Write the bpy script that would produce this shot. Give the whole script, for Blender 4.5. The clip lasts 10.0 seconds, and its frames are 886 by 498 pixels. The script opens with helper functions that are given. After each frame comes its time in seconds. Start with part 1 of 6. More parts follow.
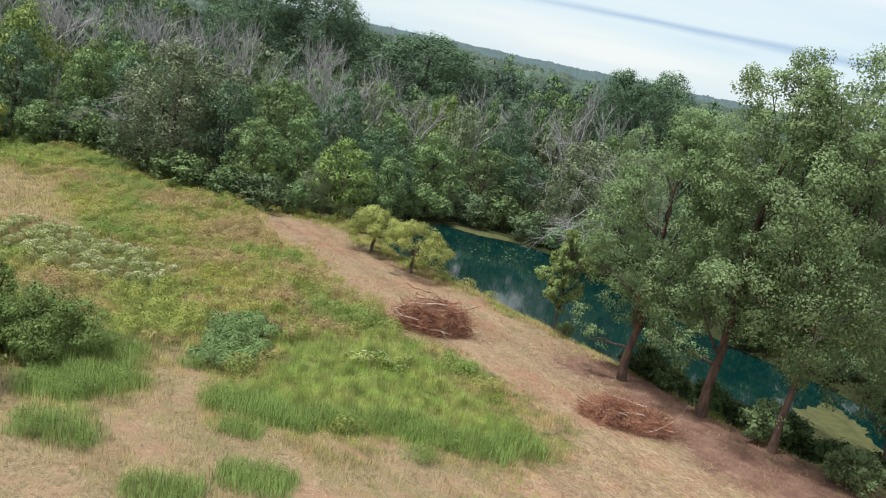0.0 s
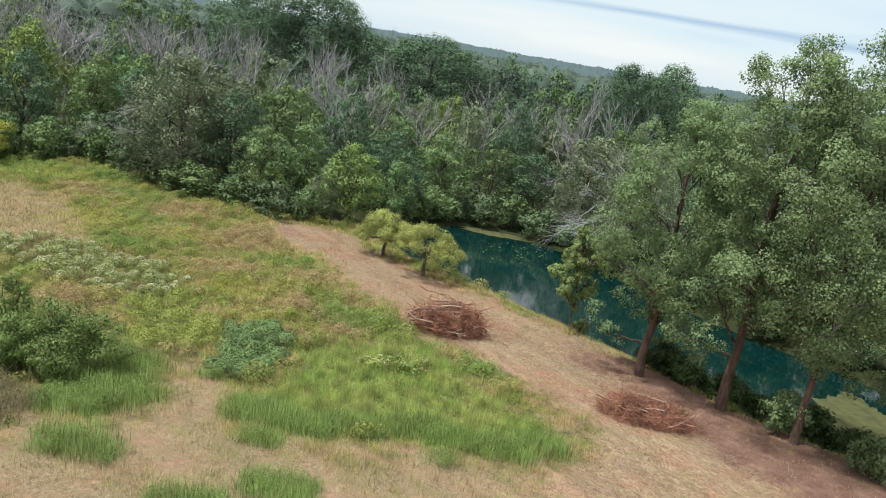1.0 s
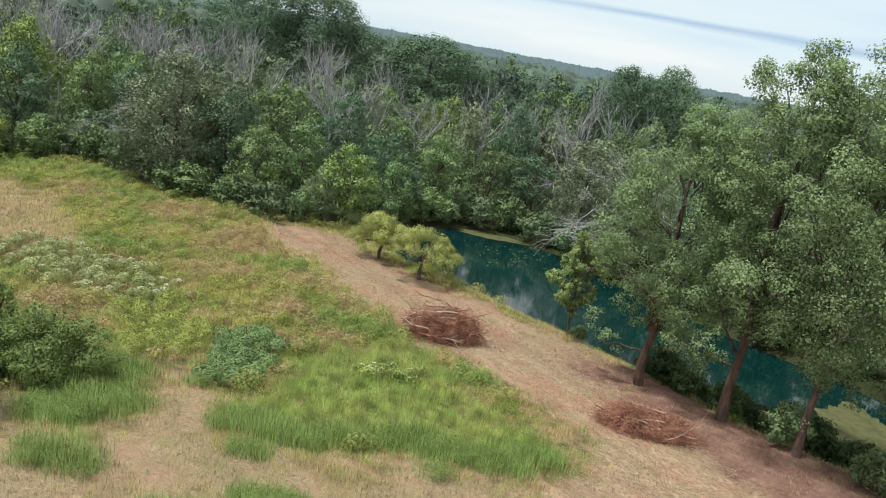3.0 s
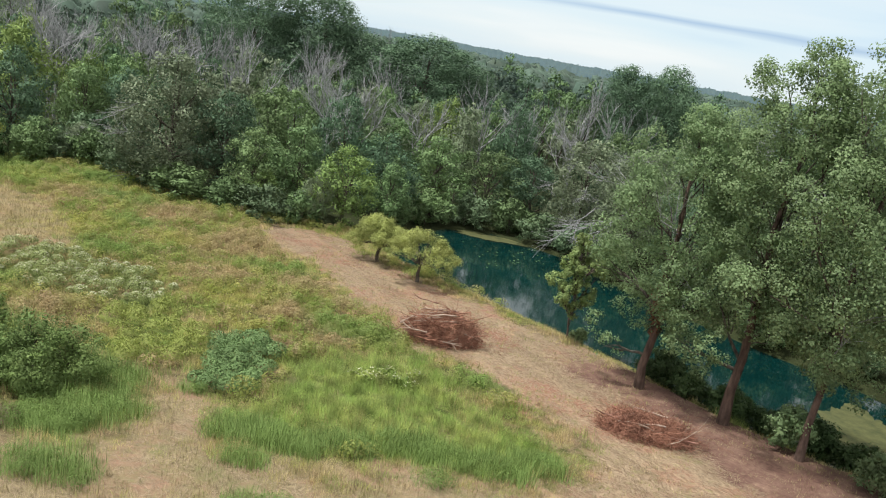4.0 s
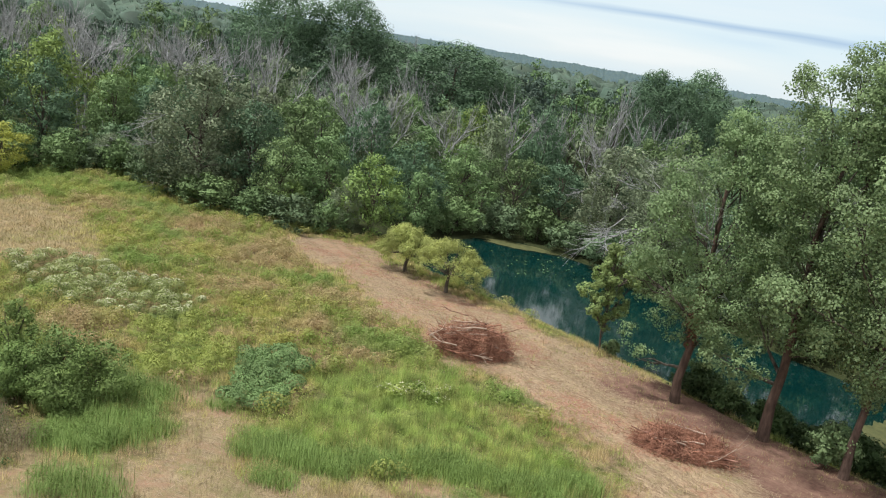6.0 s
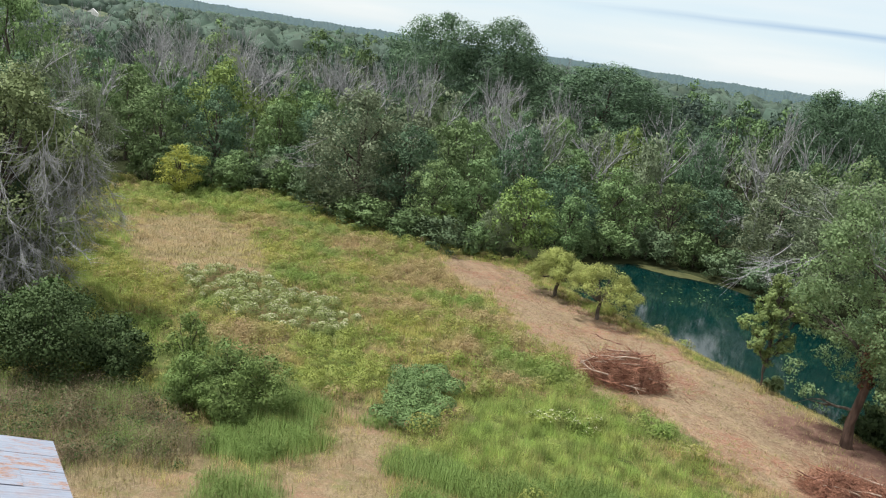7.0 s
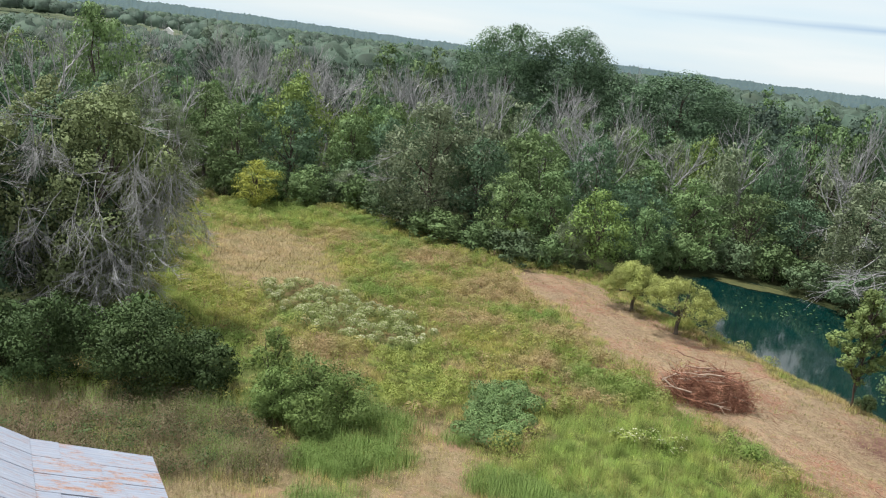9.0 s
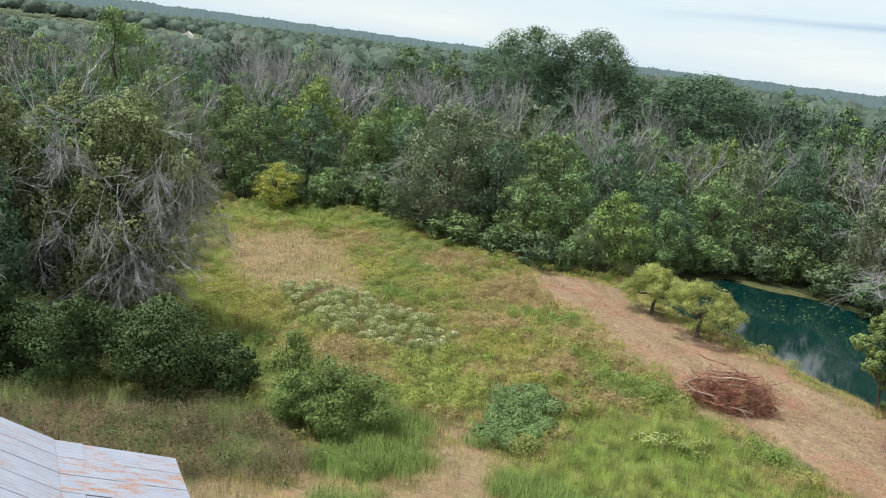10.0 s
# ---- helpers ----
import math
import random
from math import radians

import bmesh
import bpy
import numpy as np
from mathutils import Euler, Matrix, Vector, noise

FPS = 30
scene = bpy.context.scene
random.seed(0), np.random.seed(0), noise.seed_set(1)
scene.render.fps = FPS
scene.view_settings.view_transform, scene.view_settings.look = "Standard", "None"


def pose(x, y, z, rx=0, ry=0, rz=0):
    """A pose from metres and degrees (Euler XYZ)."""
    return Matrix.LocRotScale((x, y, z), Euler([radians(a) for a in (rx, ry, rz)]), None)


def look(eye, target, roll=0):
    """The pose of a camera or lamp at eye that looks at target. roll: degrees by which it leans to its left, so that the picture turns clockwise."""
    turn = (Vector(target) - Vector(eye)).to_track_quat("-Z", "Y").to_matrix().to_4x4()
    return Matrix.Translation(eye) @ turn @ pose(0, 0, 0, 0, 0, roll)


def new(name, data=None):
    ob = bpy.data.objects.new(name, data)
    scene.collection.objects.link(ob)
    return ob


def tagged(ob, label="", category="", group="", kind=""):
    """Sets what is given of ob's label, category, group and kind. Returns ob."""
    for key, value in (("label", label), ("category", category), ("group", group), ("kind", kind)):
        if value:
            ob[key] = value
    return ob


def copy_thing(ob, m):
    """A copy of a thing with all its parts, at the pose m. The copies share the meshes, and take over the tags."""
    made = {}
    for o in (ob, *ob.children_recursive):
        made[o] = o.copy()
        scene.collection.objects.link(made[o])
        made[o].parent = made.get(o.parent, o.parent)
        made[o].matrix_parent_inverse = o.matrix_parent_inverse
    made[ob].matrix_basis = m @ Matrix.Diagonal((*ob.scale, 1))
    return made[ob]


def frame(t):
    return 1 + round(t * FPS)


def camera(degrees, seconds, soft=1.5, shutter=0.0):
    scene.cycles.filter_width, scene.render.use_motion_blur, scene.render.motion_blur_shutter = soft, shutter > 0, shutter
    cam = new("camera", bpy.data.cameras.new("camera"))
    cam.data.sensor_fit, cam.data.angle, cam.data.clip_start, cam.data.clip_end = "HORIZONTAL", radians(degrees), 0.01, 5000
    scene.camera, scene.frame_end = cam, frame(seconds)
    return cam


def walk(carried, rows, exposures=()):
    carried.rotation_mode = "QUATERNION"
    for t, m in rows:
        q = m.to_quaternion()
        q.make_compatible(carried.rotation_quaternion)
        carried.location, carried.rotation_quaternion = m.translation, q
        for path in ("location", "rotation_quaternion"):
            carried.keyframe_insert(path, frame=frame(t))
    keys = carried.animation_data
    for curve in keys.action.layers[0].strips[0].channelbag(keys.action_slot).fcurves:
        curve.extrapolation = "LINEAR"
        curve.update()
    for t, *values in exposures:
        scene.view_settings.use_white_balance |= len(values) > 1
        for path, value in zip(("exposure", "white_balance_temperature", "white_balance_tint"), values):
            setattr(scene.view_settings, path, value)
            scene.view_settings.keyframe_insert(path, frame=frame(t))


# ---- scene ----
cam = camera(56.0, 10.0, soft=1.1)
PATH = [
    (0, (0.228, -0.103, 11.574), (0.163, 1.841, 11.107), 12.2),
    (0.5, (0.119, -0.11, 11.577), (0.038, 1.833, 11.108), 10.3),
    (1, (0.081, -0.022, 11.544), (-0.006, 1.921, 11.076), 10.0),
    (1.5, (0.0, 0.143, 11.548), (-0.092, 2.085, 11.078), 9.3),
    (2, (-0.089, 0.314, 11.579), (-0.181, 2.256, 11.11), 8.9),
    (2.5, (-0.021, 0.541, 11.599), (-0.101, 2.484, 11.131), 10.6),
    (4, (0.057, 1.189, 11.629), (-0.022, 3.132, 11.162), 10.3),
    (4.5, (0.058, 1.418, 11.66), (-0.02, 3.361, 11.193), 10.2),
    (5, (0.018, 1.648, 11.669), (-0.058, 3.591, 11.202), 10.3),
    (5.2, (-0.055, 1.668, 11.672), (-0.132, 3.611, 11.205), 9.7),
    (6.3, (-0.228, 1.886, 11.749), (-0.448, 3.818, 11.283), 9.4),
    (6.5, (-0.291, 1.918, 11.747), (-0.588, 3.84, 11.28), 9.0),
    (7, (-0.458, 1.876, 11.795), (-0.95, 3.757, 11.325), 8.6),
    (7.5, (-0.638, 1.848, 11.813), (-1.282, 3.682, 11.342), 8.1),
    (8, (-0.779, 1.802, 11.855), (-1.424, 3.636, 11.385), 7.8),
    (8.5, (-0.94, 1.781, 11.853), (-1.585, 3.615, 11.386), 7.4),
    (9, (-1.073, 1.787, 11.903), (-1.715, 3.622, 11.436), 7.4),
    (9.5, (-1.161, 1.776, 11.895), (-1.837, 3.6, 11.428), 7.3),
    (10, (-1.161, 1.788, 11.893), (-1.844, 3.609, 11.426), 7.1),
]
walk(cam, [(t, look(eye, target, roll)) for t, eye, target, roll in PATH])

# ---- sky and sun ----
SUN_AZIMUTH, SUN_HEIGHT = -110.0, 65.0      # degrees from +y towards +x, and above the ground
world = bpy.data.worlds.new("sky")
scene.world = world
world.use_nodes = True
wn, wl = world.node_tree.nodes, world.node_tree.links
wn.clear()
w_out = wn.new("ShaderNodeOutputWorld")
w_sky = wn.new("ShaderNodeTexSky")
w_sky.sky_type, w_sky.sun_disc = "NISHITA", False
w_sky.sun_elevation, w_sky.sun_rotation = radians(SUN_HEIGHT), radians(SUN_AZIMUTH)
w_blue = wn.new("ShaderNodeBackground")
w_blue.inputs["Strength"].default_value = 0.15
wl.new(w_sky.outputs[0], w_blue.inputs["Color"])
w_co = wn.new("ShaderNodeTexCoord")
w_map = wn.new("ShaderNodeMapping")
w_map.inputs["Scale"].default_value = (1.0, 1.0, 9.0)
w_map.inputs["Location"].default_value = (0.4, 0.0, 0.22)
wl.new(w_co.outputs["Generated"], w_map.inputs["Vector"])
w_noise = wn.new("ShaderNodeTexNoise")
w_noise.inputs["Scale"].default_value, w_noise.inputs["Detail"].default_value, w_noise.inputs["Roughness"].default_value = 1.7, 4.0, 0.45
wl.new(w_map.outputs[0], w_noise.inputs["Vector"])
w_ramp = wn.new("ShaderNodeValToRGB")                      # streaks of thinner cloud
w_ramp.color_ramp.elements[0].position, w_ramp.color_ramp.elements[0].color = 0.33, (0.66, 0.84, 1.0, 1)
w_ramp.color_ramp.elements[1].position, w_ramp.color_ramp.elements[1].color = 0.66, (1.10, 1.10, 1.09, 1)
for _at, _colour in ((0.42, (0.79, 0.94, 1.03, 1)), (0.54, (0.89, 0.985, 1.03, 1))):
    w_ramp.color_ramp.elements.new(_at).color = _colour
w_cloud = wn.new("ShaderNodeBackground")
w_dir = wn.new("ShaderNodeSeparateXYZ")
wl.new(w_co.outputs["Generated"], w_dir.inputs[0])


def sky_maths(op, a, b, clamp=False):
    n = wn.new("ShaderNodeMath")
    n.operation, n.use_clamp = op, clamp
    for socket, v in ((n.inputs[0], a), (n.inputs[1], b)):
        if isinstance(v, float):
            socket.default_value = v
        else:
            wl.new(v, socket)
    return n.outputs[0]


w_rise = sky_maths("ADD", sky_maths("MULTIPLY", w_dir.outputs["Z"], 1.5), sky_maths("MULTIPLY", w_dir.outputs["X"], 0.2))
wl.new(sky_maths("ADD", w_noise.outputs[0], sky_maths("SUBTRACT", w_rise, 0.115)), w_ramp.inputs["Fac"])
# long thin gaps between the cloud layers, low over the horizon
w_long = wn.new("ShaderNodeTexNoise")
w_long.inputs["Scale"].default_value, w_long.inputs["Detail"].default_value = 3.0, 3.0
w_flat = wn.new("ShaderNodeMapping")
w_flat.inputs["Scale"].default_value = (1.0, 1.0, 12.0)
wl.new(w_co.outputs["Generated"], w_flat.inputs["Vector"])
wl.new(w_flat.outputs[0], w_long.inputs["Vector"])
w_level = sky_maths("ADD", w_dir.outputs["Z"], sky_maths("MULTIPLY", w_long.outputs[0], 0.018))
w_gap = sky_maths("SUBTRACT", 1.0, sky_maths("DIVIDE", sky_maths("ABSOLUTE", sky_maths("SUBTRACT", w_level, 0.0795), 0.0), 0.0062), True)
w_gap = sky_maths("MULTIPLY", w_gap, sky_maths("MULTIPLY", sky_maths("ADD", w_dir.outputs["X"], 0.18), 3.2, True))
w_tint = wn.new("ShaderNodeMix")
w_tint.data_type = "RGBA"
wl.new(sky_maths("MULTIPLY", w_gap, 1.0), w_tint.inputs[0])
wl.new(w_ramp.outputs[0], w_tint.inputs[6])
w_tint.inputs[7].default_value = (0.46, 0.63, 0.85, 1)
wl.new(w_tint.outputs[2], w_cloud.inputs["Color"])
w_high = wn.new("ShaderNodeMapRange")                     # cloud dimmed towards the unseen zenith, to deepen the shade below
w_high.inputs["From Max"].default_value, w_high.inputs["To Min"].default_value, w_high.inputs["To Max"].default_value = 1.0, 0.97, 0.80
wl.new(w_dir.outputs["Z"], w_high.inputs["Value"])
wl.new(w_high.outputs[0], w_cloud.inputs["Strength"])
w_mix = wn.new("ShaderNodeMixShader")
w_mix.inputs[0].default_value = 0.85
wl.new(w_blue.outputs[0], w_mix.inputs[1])
wl.new(w_cloud.outputs[0], w_mix.inputs[2])
wl.new(w_mix.outputs[0], w_out.inputs[0])

sun_data = bpy.data.lights.new("sun", "SUN")
sun_data.energy, sun_data.angle, sun_data.color = 4.8, radians(5), (1.0, 0.985, 0.935)
sun = new("sun", sun_data)
_a, _h = radians(SUN_AZIMUTH), radians(SUN_HEIGHT)
sun.matrix_world = look((0, 0, 60), (-math.sin(_a) * math.cos(_h) * 60, -math.cos(_a) * math.cos(_h) * 60, 60 - math.sin(_h) * 60))


# ---- materials ----
class Nodes:
    """A material under construction."""

    def __init__(self, name):
        self.m = bpy.data.materials.new(name)
        self.m.use_nodes = True
        self.t = self.m.node_tree
        self.t.nodes.clear()
        self.out = self.t.nodes.new("ShaderNodeOutputMaterial")

    def node(self, kind, **values):
        n = self.t.nodes.new("ShaderNode" + kind)
        for k, v in values.items():
            n.inputs[k.replace("_", " ")].default_value = v
        return n

    def link(self, a, b):
        self.t.links.new(a, b)

    def coords(self, scale=(1, 1, 1), object_space=False):
        if object_space:
            src = self.node("TexCoord").outputs["Object"]
        else:
            src = self.node("NewGeometry").outputs["Position"]
        mp = self.node("Mapping", Scale=scale)
        self.link(src, mp.inputs["Vector"])
        return mp.outputs[0]

    def noise(self, co, scale, detail=4.0, rough=0.55, low=0.3, high=0.7):
        n = self.node("TexNoise", Scale=scale, Detail=detail, Roughness=rough)
        self.link(co, n.inputs["Vector"])
        r = self.node("MapRange")
        r.inputs["From Min"].default_value, r.inputs["From Max"].default_value = low, high
        self.link(n.outputs[0], r.inputs["Value"])
        return r.outputs[0]

    def mix(self, fac, a, b, how="MIX"):
        n = self.t.nodes.new("ShaderNodeMix")
        n.data_type, n.blend_type = "RGBA", how
        for socket, v in ((n.inputs[0], fac), (n.inputs[6], a), (n.inputs[7], b)):
            if isinstance(v, (int, float)):
                socket.default_value = v
            elif isinstance(v, tuple):
                socket.default_value = (*v, 1)
            else:
                self.link(v, socket)
        return n.outputs[2]

    def maths(self, op, a, b=0.0):
        n = self.t.nodes.new("ShaderNodeMath")
        n.operation = op
        for socket, v in ((n.inputs[0], a), (n.inputs[1], b)):
            if isinstance(v, (int, float)):
                socket.default_value = v
            else:
                self.link(v, socket)
        return n.outputs[0]

    def vary(self, colour, value, hue=0.5, sat=1.0):
        n = self.node("HueSaturation")
        for key, v in (("Hue", hue), ("Saturation", sat), ("Value", value)):
            if isinstance(v, (int, float)):
                n.inputs[key].default_value = v
            else:
                self.link(v, n.inputs[key])
        if isinstance(colour, tuple):
            n.inputs["Color"].default_value = (*colour, 1)
        else:
            self.link(colour, n.inputs["Color"])
        return n.outputs[0]

    def span(self, v, low, high):
        r = self.node("MapRange")
        r.inputs["To Min"].default_value, r.inputs["To Max"].default_value = low, high
        self.link(v, r.inputs["Value"])
        return r.outputs[0]

    def bump(self, height, strength=0.4, distance=0.02):
        b = self.node("Bump", Strength=strength, Distance=distance)
        self.link(height, b.inputs["Height"])
        return b.outputs[0]

    def finish(self, colour, rough=0.8, normal=None, metal=0.0, spec=0.3):
        p = self.node("BsdfPrincipled", Roughness=0.8, Metallic=0.0)
        for key, v in (("Base Color", colour), ("Roughness", rough), ("Metallic", metal), ("Specular IOR Level", spec)):
            if isinstance(v, tuple):
                p.inputs[key].default_value = (*v, 1)
            elif isinstance(v, (int, float)):
                p.inputs[key].default_value = v
            else:
                self.link(v, p.inputs[key])
        if normal is not None:
            self.link(normal, p.inputs["Normal"])
        self.link(p.outputs[0], self.out.inputs[0])
        return p


def toned(n, c):
    """Mixes the patches of dry, yellow and fresh growth into a colour of the meadow."""
    a = n.node("Attribute")
    a.attribute_name = "tone"
    sep = n.node("SeparateColor")
    n.link(a.outputs["Color"], sep.inputs[0])
    c = n.mix(n.maths("MULTIPLY", sep.outputs[0], 0.8), c, (0.37, 0.285, 0.15))
    c = n.mix(n.maths("MULTIPLY", sep.outputs[1], 0.55), c, (0.315, 0.325, 0.075))
    return n.mix(n.maths("MULTIPLY", sep.outputs[2], 0.75), c, (0.155, 0.265, 0.065))


def meadow_colour(n):
    """The patchy colours of the meadow, green, olive, yellow and tan, the same on the ground and on the blades."""
    co = n.coords((1, 1, 0))
    c = n.mix(n.noise(co, 0.11, 3.0, 0.5, 0.4, 0.6), (0.18, 0.228, 0.05), (0.295, 0.288, 0.09))
    c = n.mix(n.noise(co, 0.45, 5.0, 0.65, 0.43, 0.57), c, (0.37, 0.305, 0.135))
    c = n.mix(n.noise(n.coords((1.0, 1.3, 0)), 0.83, 6.0, 0.7, 0.52, 0.66), c, (0.16, 0.24, 0.045))
    c = n.mix(n.noise(n.coords((1.2, 1.0, 0)), 1.37, 6.0, 0.7, 0.53, 0.67), c, (0.33, 0.315, 0.085))
    c = n.mix(n.noise(n.coords((0.9, 1.1, 0)), 0.61, 6.0, 0.75, 0.52, 0.66), c, (0.43, 0.33, 0.18))
    # low end of this brightness noise imitates shadow between tufts
    return n.vary(toned(n, c), n.span(n.noise(n.coords((1.0, 1.5, 0)), 1.5, 5.0, 0.65, 0.40, 0.60), 0.66, 1.26), 0.491, 0.95)


def lush_colour(n):
    co = n.coords((1, 1, 0))
    c = n.mix(n.noise(co, 0.5, 5.0, 0.65, 0.4, 0.62), (0.172, 0.258, 0.058), (0.272, 0.328, 0.09))
    c = n.mix(n.noise(n.coords((1.2, 1.0, 0)), 1.1, 6.0, 0.7, 0.52, 0.7), c, (0.31, 0.335, 0.11))
    c = n.mix(n.noise(n.coords((1.0, 1.4, 0)), 1.9, 5.0, 0.7, 0.55, 0.72), c, (0.13, 0.235, 0.06))
    # brightness noise also paints dark, shaded gaps among the lush clumps
    return n.vary(c, n.span(n.noise(n.coords((1.0, 1.3, 0)), 1.3, 5.0, 0.65, 0.40, 0.60), 0.52, 1.34), 0.495, 0.97)


def herb_colour(n):
    c = n.mix(n.noise(n.coords((1, 1, 0)), 0.37, 3.0, 0.6, 0.42, 0.58), (0.18, 0.26, 0.055), (0.33, 0.34, 0.10))
    return n.vary(toned(n, n.mix(n.noise(n.coords((1.1, 0.9, 0)), 0.9, 4.0, 0.65, 0.5, 0.64), c, (0.36, 0.285, 0.155))), 1.0, 0.492, 0.95)


def grass_material(name, colour):
    n = Nodes(name)
    geo = n.node("NewGeometry")
    c = n.vary(colour(n), n.span(geo.outputs["Random Per Island"], 1.02, 1.45))
    p = n.finish(c, 0.7, spec=0.2)
    tr = n.node("BsdfTranslucent")
    n.link(c, tr.inputs["Color"])
    mx = n.node("MixShader")
    mx.inputs[0].default_value = 0.42
    n.link(p.outputs[0], mx.inputs[1])
    n.link(tr.outputs[0], mx.inputs[2])
    n.link(mx.outputs[0], n.out.inputs[0])
    return n.m


def leaf_material(name, low, high, hue=0.010, value=0.22, through_light=0.14, rough=0.65, patch=0.35, dry=None, stand=0.0, gloss=0.2, spread=0.66):
    """Foliage: colour from leaf to leaf, clump to clump and plant to plant, with light passing through."""
    n = Nodes(name)
    geo = n.node("NewGeometry")
    info = n.node("ObjectInfo")
    c = n.mix(n.span(geo.outputs["Random Per Island"], 0.5 - spread / 2, 0.5 + spread / 2), low, high)
    c = n.mix(n.noise(n.coords(), 0.9, 3.0), n.vary(c, 1.0 - patch), n.vary(c, 1.0 + patch * 0.6))
    if stand:
        c = n.mix(n.noise(n.coords(), 0.11, 2.0, 0.6, 0.4, 0.6), n.vary(c, 1 - stand), n.vary(c, 1 + stand * 0.7))
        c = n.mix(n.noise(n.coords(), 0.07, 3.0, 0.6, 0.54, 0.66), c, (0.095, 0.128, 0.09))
    if dry:
        c = n.mix(n.maths("MULTIPLY", n.noise(n.coords(), 0.35, 3.0, 0.6, 0.5, 0.72), 0.75), c, dry)
    c = n.vary(c, n.span(info.outputs["Random"], 1 - value, 1 + value), n.span(n.maths("FRACT", n.maths("MULTIPLY", info.outputs["Random"], 7.31)), 0.5 - hue, 0.5 + hue))
    p = n.finish(c, rough, spec=gloss)
    tr = n.node("BsdfTranslucent")
    n.link(n.vary(c, 1.25), tr.inputs["Color"])
    mx = n.node("MixShader")
    mx.inputs[0].default_value = through_light
    n.link(p.outputs[0], mx.inputs[1])
    n.link(tr.outputs[0], mx.inputs[2])
    n.link(mx.outputs[0], n.out.inputs[0])
    return n.m


def bark_material(name, low, high, scale=6.0):
    n = Nodes(name)
    co = n.coords((1, 1, 0.25), True)
    g = n.noise(co, scale, 6.0, 0.65, 0.35, 0.65)
    c = n.mix(g, low, high)
    c = n.mix(n.noise(n.coords(), 1.3, 2.0, 0.5, 0.4, 0.7), c, n.vary(c, 0.6))
    n.finish(c, 0.9, n.bump(g, 0.6, 0.03), spec=0.15)
    return n.m


M_ASH = leaf_material("ash_leaves", (0.112, 0.184, 0.076), (0.215, 0.318, 0.134))
# blue raised a little to bring haze into this woodland green
M_OAK = leaf_material("dark_leaves", (0.077, 0.144, 0.082), (0.157, 0.247, 0.140))
M_LIME = leaf_material("yellow_green_leaves", (0.135, 0.208, 0.056), (0.232, 0.318, 0.104))
M_SILVER = leaf_material("grey_green_leaves", (0.150, 0.194, 0.115), (0.248, 0.300, 0.185))
M_COTTON = leaf_material("cottonwood_leaves", (0.158, 0.240, 0.104), (0.325, 0.415, 0.210), hue=0.01, value=0.08, through_light=0.36, rough=0.6, patch=0.34)
M_SAPLING = leaf_material("sapling_leaves", (0.185, 0.265, 0.09), (0.335, 0.41, 0.165), hue=0.004, value=0.05, through_light=0.28, patch=0.3)
M_OLD = leaf_material("old_tree_leaves", (0.150, 0.200, 0.085), (0.290, 0.350, 0.172), hue=0.01, value=0.1)
# leaf colour darkened to stand for shade under the trees
M_SHADEBUSH = leaf_material("shaded_bush_leaves", (0.052, 0.095, 0.036), (0.115, 0.175, 0.066))
M_BUSH = leaf_material("bush_leaves", (0.128, 0.208, 0.062), (0.235, 0.325, 0.105))
M_SHRUB = leaf_material("shrub_leaves", (0.098, 0.172, 0.081), (0.215, 0.297, 0.165))
M_YOUNG = leaf_material("young_tree_leaves", (0.262, 0.315, 0.082), (0.415, 0.44, 0.160), hue=0.004, value=0.05)
# yellow leaf, brightened beyond the young trees' to make up for shade
M_GOLDLEAF = leaf_material("golden_leaves", (0.30, 0.335, 0.06), (0.46, 0.475, 0.12), hue=0.0, value=0.0)
# greyed and cooled: aerial haze mixed into the far leaf colour
M_FARLEAF = leaf_material("hazed_far_leaves", (0.068, 0.110, 0.080), (0.104, 0.152, 0.108), hue=0.03, value=0.3, patch=0.15, stand=0.35, through_light=0.2)
# blue-grey air haze painted into the distant canopy's colour
M_DISTANT = leaf_material("hazed_distant_leaves", (0.060, 0.100, 0.112), (0.070, 0.114, 0.126), hue=0.0, value=0.0, patch=0.12, through_light=0.0, rough=1.0, stand=0.12)
M_BARK = bark_material("bark", (0.06, 0.05, 0.04), (0.17, 0.145, 0.12))
M_REDBARK = bark_material("cottonwood_bark", (0.070, 0.046, 0.037), (0.19, 0.128, 0.102))
M_DEAD = bark_material("dead_wood", (0.28, 0.28, 0.282), (0.50, 0.505, 0.51), 9.0)
M_GRASS = grass_material("meadow_grass", meadow_colour)
M_LUSH = grass_material("lush_grass", lush_colour)
M_STRAW = leaf_material("cut_straw", (0.252, 0.184, 0.122), (0.423, 0.333, 0.230), hue=0.0, value=0.0, through_light=0.15, patch=0.25)
M_DRY = leaf_material("dry_grass", (0.264, 0.216, 0.106), (0.440, 0.370, 0.211), hue=0.0, value=0.0, patch=0.3)
M_WEED = leaf_material("dry_weeds", (0.125, 0.104, 0.06), (0.26, 0.212, 0.132), hue=0.0, value=0.0, dry=(0.31, 0.215, 0.175), patch=0.3)
M_GOLD = leaf_material("yellow_herbs", (0.215, 0.275, 0.062), (0.355, 0.39, 0.112), hue=0.0, value=0.0, patch=0.2)
M_TALLWEED = leaf_material("tall_weeds", (0.128, 0.205, 0.054), (0.215, 0.302, 0.088), hue=0.0, value=0.0, patch=0.2)
M_PALEHERB = leaf_material("pale_herbs", (0.19, 0.245, 0.082), (0.34, 0.385, 0.16), hue=0.0, value=0.0, patch=0.25)
M_VINE = leaf_material("dried_vine", (0.16, 0.07, 0.04), (0.30, 0.15, 0.09), hue=0.0, value=0.0)
M_HERB = grass_material("meadow_herbs", herb_colour)
